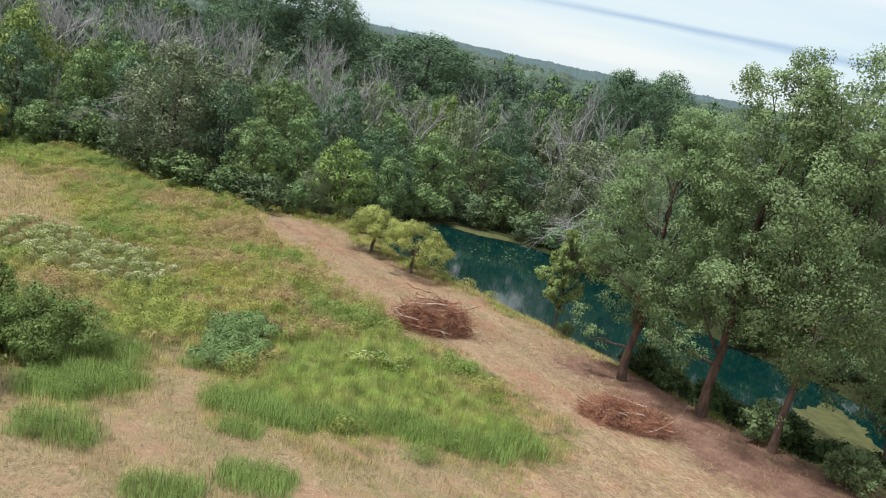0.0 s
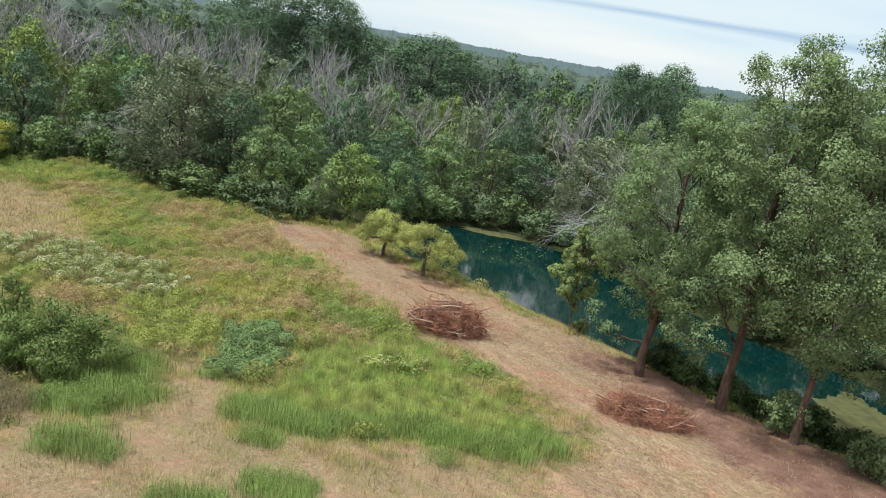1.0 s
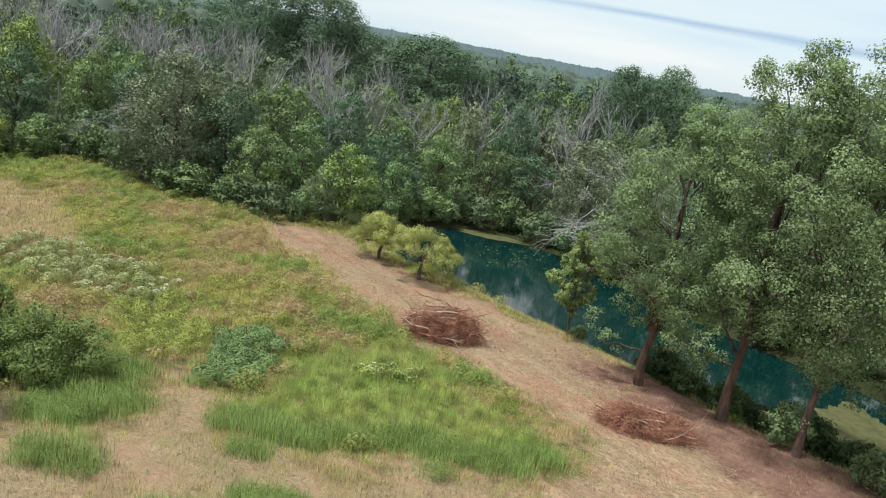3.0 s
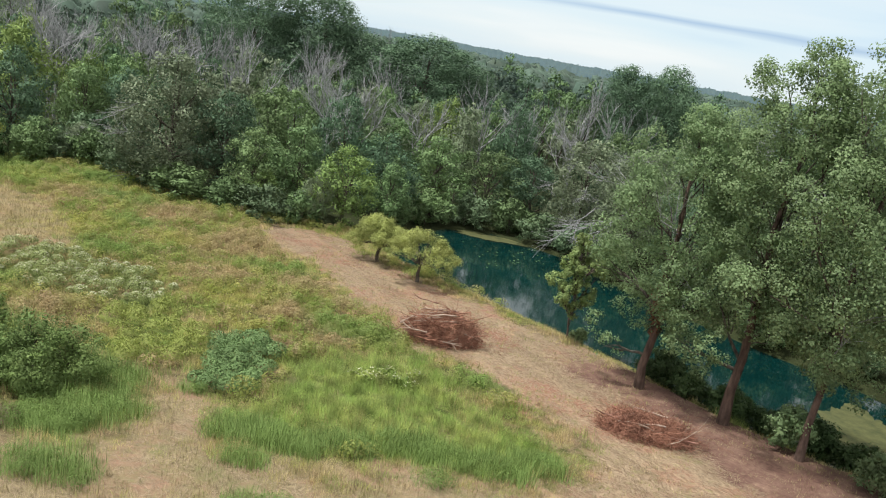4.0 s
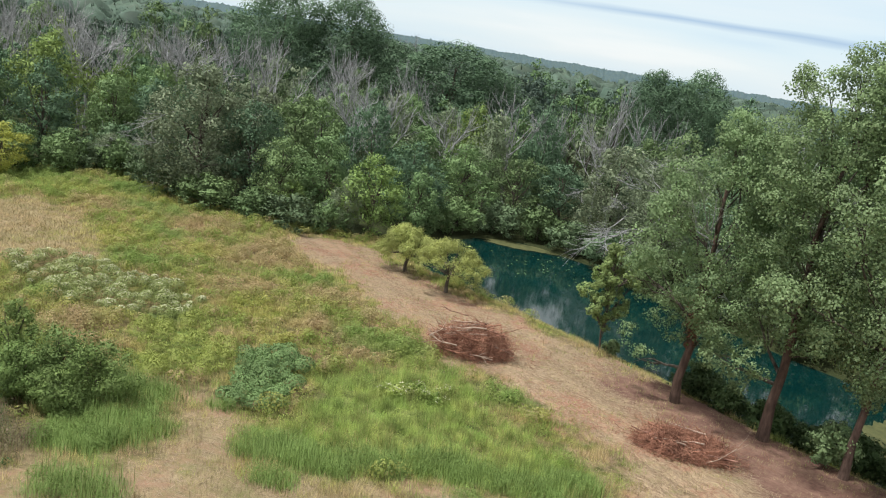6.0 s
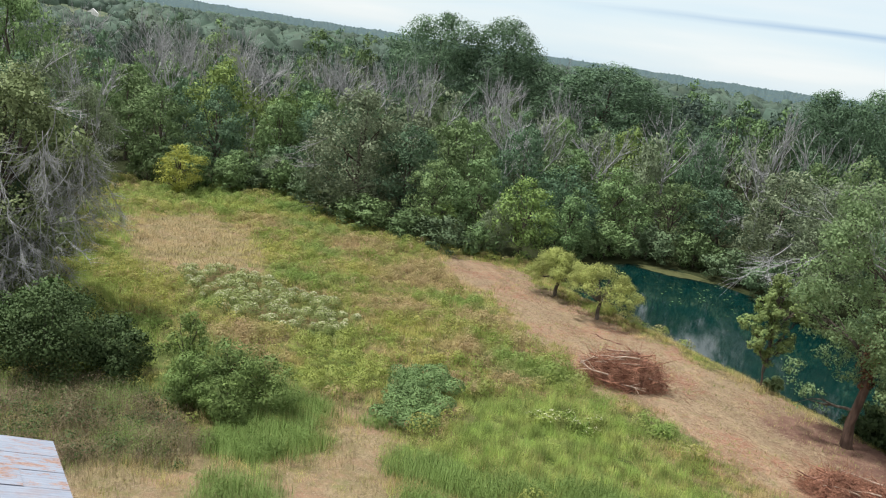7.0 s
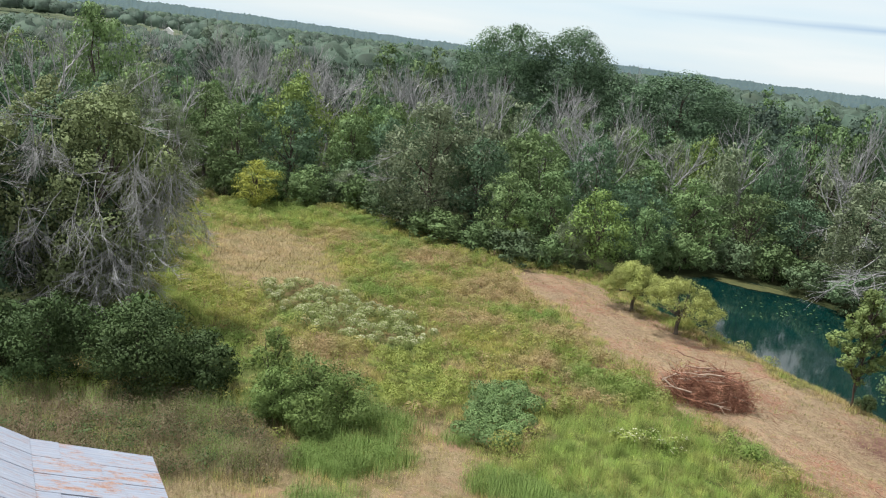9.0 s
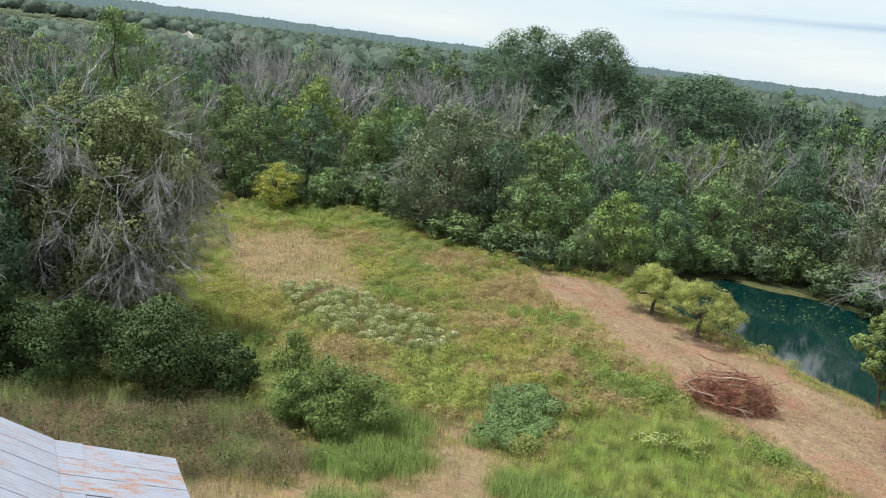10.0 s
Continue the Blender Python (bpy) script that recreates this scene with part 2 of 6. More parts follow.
M_DOCK = leaf_material("blue_green_leaves", (0.125, 0.208, 0.078), (0.212, 0.315, 0.124), hue=0.0, value=0.0, patch=0.3)
M_FLOWER = leaf_material("pale_flowers", (0.414, 0.425, 0.253), (0.598, 0.598, 0.430), hue=0.0, value=0.0)
M_BRUSH = bark_material("cut_brush", (0.17, 0.074, 0.05), (0.53, 0.275, 0.19), 3.0)
M_BRUSHDARK = bark_material("old_brush", (0.13, 0.064, 0.05), (0.40, 0.225, 0.172), 3.0)
M_CUT = bark_material("cut_branch", (0.36, 0.26, 0.20), (0.58, 0.46, 0.37), 3.0)


def ground_material():
    n = Nodes("ground")
    fine = n.noise(n.coords(), 7.0, 8.0, 0.7, 0.3, 0.7)
    mid = n.noise(n.coords(), 0.9, 6.0, 0.65, 0.36, 0.64)
    swirl = n.node("TexNoise", Scale=0.7, Detail=2.0)
    n.link(n.coords(), swirl.inputs["Vector"])
    moved = n.node("VectorMath")
    moved.operation = "MULTIPLY_ADD"
    n.link(swirl.outputs[1], moved.inputs[0])
    moved.inputs[1].default_value = (1.3, 1.3, 0)
    n.link(n.coords(), moved.inputs[2])
    laid = n.node("Mapping", Scale=(1.0, 2.2, 1.0), Rotation=(0, 0, 0.57))
    laid.vector_type = "TEXTURE"
    n.link(moved.outputs[0], laid.inputs["Vector"])
    streak = n.noise(laid.outputs[0], 9.0, 8.0, 0.8, 0.36, 0.64)
    # ground sheet darkened as if shaded by the grass above it
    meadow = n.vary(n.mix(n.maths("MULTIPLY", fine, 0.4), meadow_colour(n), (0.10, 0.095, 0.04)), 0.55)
    swath = n.node("Mapping", Scale=(1.0, 14.0, 1.0), Rotation=(0, 0, 0.57))
    swath.vector_type = "TEXTURE"
    n.link(moved.outputs[0], swath.inputs["Vector"])
    rows = n.noise(swath.outputs[0], 1.15, 3.0, 0.6, 0.40, 0.62)
    straw = n.mix(streak, (0.15, 0.092, 0.058), (0.50, 0.385, 0.255))
    straw = n.mix(n.noise(n.coords(), 0.33, 5.0, 0.65, 0.46, 0.64), straw, n.mix(streak, (0.21, 0.10, 0.068), (0.45, 0.25, 0.175)))
    straw = n.mix(n.noise(n.coords(), 1.7, 6.0, 0.7, 0.54, 0.74), straw, (0.25, 0.24, 0.10))
    straw = n.vary(straw, n.span(rows, 0.84, 1.12))
    dry = n.mix(streak, (0.105, 0.08, 0.045), (0.39, 0.31, 0.19))
    dry = n.mix(n.noise(n.coords((1.4, 0.8, 1)), 0.9, 6.0, 0.75, 0.46, 0.62), dry, n.mix(mid, (0.19, 0.195, 0.08), (0.28, 0.215, 0.125)))
    dry = n.mix(n.noise(n.coords((0.8, 1.2, 1)), 0.55, 5.0, 0.7, 0.5, 0.66), dry, n.mix(fine, (0.25, 0.15, 0.10), (0.40, 0.26, 0.175)))
    # lush ground likewise darkened for the shade among its blades
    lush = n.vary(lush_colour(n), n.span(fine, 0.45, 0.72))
    # reddish soil, its tone lowered too for shade under the cottonwoods
    soil = n.mix(n.noise(n.coords(), 1.1, 6.0, 0.7, 0.4, 0.66), n.mix(fine, (0.085, 0.046, 0.036), (0.21, 0.12, 0.094)), n.mix(streak, (0.15, 0.085, 0.066), (0.32, 0.205, 0.152)))
    # leaf litter, darkened further to stand for shade under overhanging trees
    litter_shade = n.mix(fine, (0.022, 0.028, 0.012), (0.052, 0.062, 0.026))
    a = n.node("Attribute")
    a.attribute_name = "cover"
    b = n.node("Attribute")
    b.attribute_name = "cover_more"
    sa, sb = n.node("SeparateColor"), n.node("SeparateColor")
    n.link(a.outputs["Color"], sa.inputs[0])
    n.link(b.outputs["Color"], sb.inputs[0])

    def edge(v):
        r = n.node("MapRange")
        r.inputs["From Min"].default_value, r.inputs["From Max"].default_value = 0.3, 0.7
        n.link(n.maths("ADD", v, n.maths("MULTIPLY", n.maths("SUBTRACT", mid, 0.5), 0.6)), r.inputs["Value"])
        return r.outputs[0]

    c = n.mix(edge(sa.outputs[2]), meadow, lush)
    c = n.mix(edge(sa.outputs[1]), c, dry)
    c = n.mix(edge(sa.outputs[0]), c, straw)
    c = n.mix(edge(sb.outputs[0]), c, soil)
    c = n.mix(edge(sb.outputs[1]), c, litter_shade)
    c = n.mix(sb.outputs[2], c, n.mix(n.noise(n.coords(), 0.02, 4.0, 0.6, 0.4, 0.6), (0.07, 0.10, 0.06), (0.13, 0.15, 0.09)))
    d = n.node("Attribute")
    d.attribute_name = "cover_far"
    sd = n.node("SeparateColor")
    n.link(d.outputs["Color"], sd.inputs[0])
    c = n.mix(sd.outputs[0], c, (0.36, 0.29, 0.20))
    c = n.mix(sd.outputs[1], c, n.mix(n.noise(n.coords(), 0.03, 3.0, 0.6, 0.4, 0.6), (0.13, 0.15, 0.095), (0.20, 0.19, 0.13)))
    # farthest ground takes a painted haze tint
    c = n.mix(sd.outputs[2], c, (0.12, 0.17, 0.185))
    n.finish(c, 0.95, n.bump(n.maths("ADD", fine, n.maths("MULTIPLY", streak, 0.8)), 0.5, 0.07), spec=0.1)
    return n.m


def water_material():
    n = Nodes("pond_water")
    co = n.coords()
    c = n.mix(n.noise(co, 0.16, 3.0), (0.001, 0.0155, 0.0155), (0.002, 0.025, 0.0235))
    n.finish(c, 0.05, n.bump(n.noise(n.coords((1, 1.6, 1)), 3.0, 3.0), 0.03, 0.02), spec=0.5)
    return n.m


def algae_material():
    n = Nodes("algae")
    g = n.noise(n.coords(), 2.0, 6.0, 0.65)
    # olive darkened to carry the shade of trees over the near mat
    n.finish(n.mix(g, (0.045, 0.055, 0.02), (0.11, 0.112, 0.042)), 0.8, n.bump(g, 0.4, 0.02))
    return n.m


def roof_material(name, wear, dirtiness, slope_light):
    """White-painted sheet metal, the paint worn off to rust in patches with hard edges."""
    n = Nodes(name)
    co = n.coords((1, 1, 1), True)
    info = n.node("ObjectInfo")
    off = n.node("VectorMath")
    n.link(co, off.inputs[0])
    rr = n.node("CombineXYZ")
    n.link(n.maths("MULTIPLY", info.outputs["Random"], 40.0), rr.inputs[0])
    n.link(rr.outputs[0], off.inputs[1])
    mp = n.node("Mapping", Scale=(0.5, 1.5, 1.0))
    n.link(off.outputs[0], mp.inputs["Vector"])
    worn = n.noise(mp.outputs[0], 3.0, 9.0, 0.76, 0.49, 0.58)
    some = n.node("MapRange")
    some.inputs["From Min"].default_value, some.inputs["From Max"].default_value, some.inputs["To Min"].default_value, some.inputs["To Max"].default_value = 0.1, 0.45, 0.08, min(wear, 1.0)
    n.link(info.outputs["Random"], some.inputs["Value"])
    worn = n.maths("MULTIPLY", worn, some.outputs[0])
    mp2 = n.node("Mapping", Scale=(0.25, 5.0, 1.0))
    n.link(off.outputs[0], mp2.inputs["Vector"])
    dirt = n.noise(mp2.outputs[0], 2.0, 5.0, 0.6, 0.55, 0.8)
    # paint value scaled per slope to even out the sunlight on them
    paint = n.vary(n.mix(n.noise(co, 1.5, 4.0), (0.335, 0.38, 0.475), (0.41, 0.45, 0.54)), slope_light)
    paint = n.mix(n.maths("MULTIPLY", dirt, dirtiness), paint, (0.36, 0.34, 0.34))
    rust = n.mix(n.noise(co, 9.0, 5.0, 0.7), (0.24, 0.138, 0.108), (0.42, 0.30, 0.255))
    n.finish(n.mix(worn, paint, rust), 0.85, n.bump(worn, 0.2, 0.003), spec=0.2)
    return n.m


def board_material():
    n = Nodes("weathered_boards")
    g = n.noise(n.coords((1, 1, 0.15)), 12.0, 5.0)
    n.finish(n.mix(g, (0.12, 0.085, 0.06), (0.28, 0.22, 0.17)), 0.9, n.bump(g, 0.4, 0.01))
    return n.m


def paint_material():
    n = Nodes("white_paint")
    n.finish(n.mix(n.noise(n.coords(), 0.6, 3.0), (0.74, 0.75, 0.77), (0.82, 0.82, 0.82)), 0.6)
    return n.m


# lean-to paint set darker, offsetting the stronger sun its slope catches
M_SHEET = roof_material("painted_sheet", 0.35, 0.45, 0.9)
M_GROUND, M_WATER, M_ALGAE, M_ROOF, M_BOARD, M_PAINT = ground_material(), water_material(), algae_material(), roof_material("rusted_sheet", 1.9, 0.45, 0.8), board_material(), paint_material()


# ---- geometry helpers ----
def mesh_of(name, verts, faces):
    """A mesh from places, or places with normals, and one array of faces or a list of arrays."""
    groups = [f for f in (faces if isinstance(faces, list) else [faces]) if len(f)]
    me = bpy.data.meshes.new(name)
    verts = np.asarray(verts, dtype=np.float32)
    normals = verts[:, 3:] if verts.ndim == 2 and verts.shape[1] == 6 else None
    verts = np.ascontiguousarray(verts[:, :3]) if normals is not None else verts.reshape(-1, 3)
    me.vertices.add(len(verts))
    me.vertices.foreach_set("co", verts.ravel())
    corner = np.concatenate([np.asarray(f).ravel() for f in groups]).astype(np.int32)
    total = np.concatenate([np.full(len(f), np.asarray(f).shape[1]) for f in groups]).astype(np.int32)
    start = np.concatenate(([0], np.cumsum(total)[:-1])).astype(np.int32)
    me.loops.add(len(corner))
    me.loops.foreach_set("vertex_index", corner)
    me.polygons.add(len(total))
    me.polygons.foreach_set("loop_start", start)
    me.update(calc_edges=True)
    if normals is not None:
        me.normals_split_custom_set_from_vertices(normals)
    return me


def smooth(me):
    me.polygons.foreach_set("use_smooth", np.ones(len(me.polygons), dtype=bool))
    return me


def flat(me):
    me.polygons.foreach_set("use_smooth", np.zeros(len(me.polygons), dtype=bool))
    return me


def part(name, me, material, parent=None, label=""):
    """Links a mesh, or a bmesh, as one object under a thing or part."""
    if isinstance(me, bmesh.types.BMesh):
        bm, me = me, bpy.data.meshes.new(name)
        bm.to_mesh(me)
        bm.free()
    if material and not me.materials:
        me.materials.append(material)
    ob = new(name, me)
    if parent:
        ob.parent = parent
    if label:
        ob["label"] = label
    return ob


def tubes(paths, sides=5):
    """One mesh out of tapered tubes; each path: places (n, 3) and radii (n)."""
    verts, faces, at = [], [], 0
    ang = np.arange(sides) * 2 * np.pi / sides
    for pts, rad in paths:
        pts = np.asarray(pts, float)
        n = len(pts)
        way = np.gradient(pts, axis=0)
        way /= np.linalg.norm(way, axis=1)[:, None] + 1e-9
        ref = np.where(np.abs(way[:, 2:3]) > 0.9, [[1.0, 0, 0]], [[0, 0, 1.0]])
        u = np.cross(way, ref)
        u /= np.linalg.norm(u, axis=1)[:, None] + 1e-9
        v = np.cross(way, u)
        ring = pts[:, None, :] + np.asarray(rad)[:, None, None] * (u[:, None, :] * np.cos(ang)[None, :, None] + v[:, None, :] * np.sin(ang)[None, :, None])
        verts.append(ring.reshape(-1, 3))
        i, j = np.meshgrid(np.arange(n - 1), np.arange(sides), indexing="ij")
        k = (j + 1) % sides
        faces.append(np.stack([at + i * sides + j, at + i * sides + k, at + (i + 1) * sides + k, at + (i + 1) * sides + j], -1).reshape(-1, 4))
        at += n * sides
    return np.concatenate(verts), np.concatenate(faces)


BILLOW = 0.7


def leaf_quads(places, normals, length, width, rng, billow=None):
    """Small pointed leaves, slightly folded along the middle; those of a billow share its roundness."""
    n = len(places)
    nn = normals / (np.linalg.norm(normals, axis=1)[:, None] + 1e-9)
    billow = nn if billow is None else billow
    nn = nn * np.where((nn * billow).sum(1) < 0, -1.0, 1.0)[:, None]
    shade = nn * (1 - BILLOW) + billow * BILLOW
    shade /= np.linalg.norm(shade, axis=1)[:, None] + 1e-9
    u = np.cross(nn, rng.normal(size=(n, 3)))
    u /= np.linalg.norm(u, axis=1)[:, None] + 1e-9
    v = np.cross(nn, u)
    ll = (length * rng.uniform(0.65, 1.3, n))[:, None] * 0.5
    ww = (width * rng.uniform(0.65, 1.3, n))[:, None] * 0.5
    lift = nn * ww * 0.5
    verts = np.stack([places - u * ll, places - v * ww + lift, places + u * ll, places + v * ww + lift], 1).reshape(-1, 3)
    return np.concatenate([verts, np.repeat(shade, 4, 0)], 1), np.arange(4 * n).reshape(n, 4)


def clump_leaves(clumps, per_area, length, width, rng, inner=0.5, droop=0.0, jitter=0.42, upper=False, core=0.0):
    """Leaves on the shells of round clumps (x, y, z, r, and the middle of the lobe), over a ragged dense inside where core is given."""
    clumps = np.asarray(clumps, float)
    lobes = clumps[:, 4:7] if clumps.shape[1] == 7 else None

    def round_of(d, p, k):
        if lobes is None:
            return d
        w = p - np.repeat(lobes, k, axis=0)
        w = w / (np.linalg.norm(w, axis=1)[:, None] + 1e-9) * 0.62 + d * 0.38
        return w / (np.linalg.norm(w, axis=1)[:, None] + 1e-9)
    k = np.maximum(5, (per_area * clumps[:, 3] ** 2).astype(int))
    c = np.repeat(clumps, k, axis=0)
    n = len(c)
    d = rng.normal(size=(n, 3))
    d[:, 2] = np.abs(d[:, 2]) - 0.15 if upper else d[:, 2] + 0.25
    d /= np.linalg.norm(d, axis=1)[:, None]
    s = c[:, 3] * (inner + (1.1 - inner) * rng.random(n) ** 0.6)
    p = c[:, :3] + d * s[:, None] * np.array([1, 1, 0.8])
    p[:, 2] -= droop * rng.random(n) ** 2 * c[:, 3]
    v, f = leaf_quads(p, d + rng.normal(size=(n, 3)) * jitter + np.array([0, 0, 0.35]), length, width, rng, round_of(d, p, k))
    if not core:
        return v, f
    # broader sprays of leaves inside, that close the clump
    k = 8 if upper else 12
    c = np.repeat(clumps, k, axis=0)
    d = rng.normal(size=(len(c), 3))
    d[:, 2] = np.abs(d[:, 2]) - 0.2 if upper else d[:, 2] + 0.2
    d /= np.linalg.norm(d, axis=1)[:, None]
    p = c[:, :3] + d * (c[:, 3] * core * rng.uniform(0.6, 1.2, len(c)))[:, None] * np.array([1, 1, 0.8])
    spray, sf = leaf_quads(p, d + rng.normal(size=(len(c), 3)) * 0.5, np.minimum(c[:, 3] * 0.66, 2.0 * length), np.minimum(c[:, 3] * 0.46, 2.0 * width), rng, round_of(d, p, k))
    return np.concatenate([v, spray]), np.concatenate([f, sf + len(v)])


def puffs(lobes, each, rng, size=(0.26, 0.5)):
    """The billows on the outside of the large lobes of a crown."""
    out = []
    for x, y, z, r in lobes:
        k = max(3, int(each * rng.uniform(0.7, 1.3)))
        d = rng.normal(size=(k, 3)) + np.array([x, y, 0.0]) / (math.hypot(x, y) + 0.5) * 0.8 + np.array([0, 0, 0.35])
        d /= np.linalg.norm(d, axis=1)[:, None]
        s = r * rng.uniform(*size, k)
        c = np.array([x, y, z]) + d * ((r - s * 0.3) * rng.uniform(0.65, 1.12, k))[:, None]
        out.append(np.concatenate([c, s[:, None], np.tile([x, y, z], (k, 1))], 1))
    return np.concatenate(out)


def crown_clumps(rng, height, low, width, count, size=(0.12, 0.2), taper=0.35):
    """The large lobes of a crown of uneven outline."""
    out = []
    zc, hz = (height + low) / 2, (height - low) / 2
    bulge = rng.uniform(0.68, 1.16, (4, 7))
    for i in range(count):
        t = -1 + 2 * (i + rng.random()) / count
        a = i * 2.39996 + rng.normal() * 0.4
        prof = math.sqrt(max(0.03, 1 - abs(t) ** 2.3)) * (1 - taper * max(0, t))
        lobe = bulge[min(3, int((t + 1) * 2)), int((a % 6.283) / 6.284 * 7)]
        r = width * rng.uniform(*size) * (0.8 + 0.35 * prof)
        rho = max(0.0, width / 2 * prof * lobe * rng.uniform(0.3, 1.0) ** 0.5 - r * 0.5)
        out.append((rho * math.cos(a), rho * math.sin(a), zc + hz * t * 0.9 - r * 0.4 * t, r))
    return out


def bent(rng, a, b, n=5, sag=0.06):
    """A slightly crooked path from a to b."""
    a, b = np.asarray(a, float), np.asarray(b, float)
    t = np.linspace(0, 1, n)[:, None]
    p = a + (b - a) * t
    p[1:-1] += rng.normal(size=(n - 2, 3)) * sag * np.linalg.norm(b - a)
    return p


def sprout(rng, start, way, length, radius, depth, out, spread=0.75, droop=0.0, kids=5, steps=5):
    """Bare branches that divide."""
    p, w = np.array(start, float), np.array(way, float)
    w /= np.linalg.norm(w)
    pts = [p.copy()]
    for _ in range(steps - 1):
        w = w + rng.normal(size=3) * 0.16 + np.array([0, 0, -droop])
        w /= np.linalg.norm(w)
        p = p + w * length / (steps - 1)
        pts.append(p.copy())
    out.append((np.array(pts), np.linspace(radius, radius * 0.35, steps)))
    if depth <= 0:
        return
    for i in range(kids):
        f = rng.uniform(0.3, 1.0)
        j = min(steps - 2, int(f * (steps - 1)))
        q = pts[j] + (pts[j + 1] - pts[j]) * (f * (steps - 1) - j if j < steps - 1 else 1)
        side = rng.normal(size=3)
        side[2] = abs(side[2]) * 0.6 - droop * 2
        ww = (pts[-1] - pts[0]) / (np.linalg.norm(pts[-1] - pts[0]) + 1e-9) + side / np.linalg.norm(side) * spread
        sprout(rng, q, ww, length * rng.uniform(0.4, 0.65), max(radius * 0.45, 0.008), depth - 1, out, spread, droop, kids, 4 if depth > 1 else 3)


def inside(poly, x, y):
    """Signed distance of the places to a closed outline: minus inside."""
    poly = np.asarray(poly, float)
    x, y = np.asarray(x, float), np.asarray(y, float)
    best = np.full(x.shape, 1e9)
    odd = np.zeros(x.shape, bool)
    for (ax, ay), (bx, by) in zip(poly, np.roll(poly, -1, axis=0)):
        ex, ey = bx - ax, by - ay
        t = np.clip(((x - ax) * ex + (y - ay) * ey) / (ex * ex + ey * ey), 0, 1)
        best = np.minimum(best, np.hypot(x - ax - t * ex, y - ay - t * ey))
        hit = (ay > y) != (by > y)
        odd ^= hit & (x < ex * (y - ay) / (ey if ey else 1e-9) + ax)
    return np.where(odd, -best, best)


_wr = np.random.default_rng(5)
_WAVES = [(_wr.normal(size=2), _wr.uniform(0, 6.28)) for _ in range(14)]


def wobble(x, y, size, shift=0):
    """Smooth unevenness between about -1 and 1 over the plan."""
    s = 0
    for i in range(6):
        k, ph = _WAVES[(i + shift) % 14]
        s = s + np.sin((k[0] * x + k[1] * y) * 2.2 / size + ph + shift)
    return s / 4.0


def soft(d, width=0.8):
    return np.clip(0.5 - d / (2 * width), 0, 1)


# ---- the plan ----
WATER = -2.9
POND = [(-6.5, 58.0), (-2.9, 53.6), (0.1, 51.6), (2.7, 49.4), (5.5, 46.9), (8.0, 44.5), (11.0, 41.6), (14.0, 38.2), (17.0, 35.6), (19.5, 34.8), (22.3, 36.6), (24.2, 40.4),
        (24.0, 44.6), (21.8, 47.6), (18.2, 50.8), (13.6, 56.0), (9.6, 61.5), (6.6, 66.2), (1.1, 70.0), (-2.5, 68.8), (-5.6, 64.0)]
STRIP = [(-15.6, 57.0), (-12.5, 51.1), (-8.2, 45.1), (-5.7, 41.9), (-3.0, 39.1), (-0.5, 35.8), (1.3, 33.9), (2.7, 32.1), (3.7, 29.7), (4.6, 28.4), (4.3, 26.9), (3.2, 24.9), (1.2, 20.0),
         (0, 8), (22, 8), (19.5, 28), (16.2, 31.3), (14.8, 33.2), (12.6, 35.4), (10.4, 38.9), (7.7, 40.6), (4.5, 43.9), (1.4, 46.6), (-2.1, 49.7), (-5.4, 53.5), (-8.0, 58.0), (-11.5, 58.3)]
BARE = [(-16.0, 20.6), (-12.4, 20.9), (-10.5, 22.3), (-9.2, 24.6), (-10.0, 27.8), (-8.7, 28.6), (-7.3, 25.6), (-6.0, 23.2), (-3.1, 22.8), (-2.4, 24.3), (0.3, 25.4), (3.5, 25.5), (2.5, 16), (-16, 12)]
CUT = [(-34.6, 47.8), (-32.6, 54.1), (-28.0, 52.5), (-23.6, 46.5), (-20.6, 42.0), (-23.0, 39.6), (-24.5, 37.4), (-28.2, 40.2)]
LUSH = [(-7.4, 25.0), (-4.9, 24.1), (-2.7, 25.2), (-0.9, 25.8), (1.5, 24.8), (4.4, 27.3), (3.6, 29.3), (0.6, 32.6), (-2.0, 36.0), (-4.4, 33.0), (-6.1, 29.0)]
LUSH_FAR = [(-41.5, 52.5), (-38, 59.6), (-34, 67.5), (-28.5, 64.0), (-31.0, 57.0), (-36.5, 50.5), (-29.0, 40.0), (-24.6, 34.5), (-17.6, 28.2), (-18.0, 25.5), (-25.0, 31.0)]
LUSH_BUSH = [(-12.4, 23.2), (-10.3, 21.9), (-9.1, 24.6), (-10.4, 27.3), (-13.5, 28.2), (-16.0, 26.5)]
GOLD = [(-14.5, 33.1), (-12.7, 35.2), (-9.8, 33.2), (-9.2, 29.4), (-12.0, 28.6)]
PALE = [(-24.2, 39.4), (-22.6, 41.2), (-17.0, 39.8), (-13.8, 38.0), (-13.6, 34.5), (-18.0, 34.3), (-21.6, 36.0)]
DOCKS = [(-10.0, 32.6), (-8.0, 34.0), (-6.7, 31.4), (-6.7, 28.2), (-7.3, 27.3), (-8.6, 28.4), (-9.4, 30.5)]
WEEDS = [(-26.0, 19.0), (-22.8, 21.2), (-18.2, 23.8), (-15.2, 24.4), (-12.3, 22.6), (-12.2, 20.9), (-15.0, 19.6), (-16.1, 17.0), (-26, 15)]
EARTH = [(4.6, 38.4), (6.5, 40.8), (8.6, 39.9), (10.8, 38.2), (12.4, 35.6), (15.0, 33.2), (17.6, 29.0), (18.0, 23.0), (12.6, 25.0), (10.2, 29.4), (8.8, 33.0), (6.6, 35.4)]
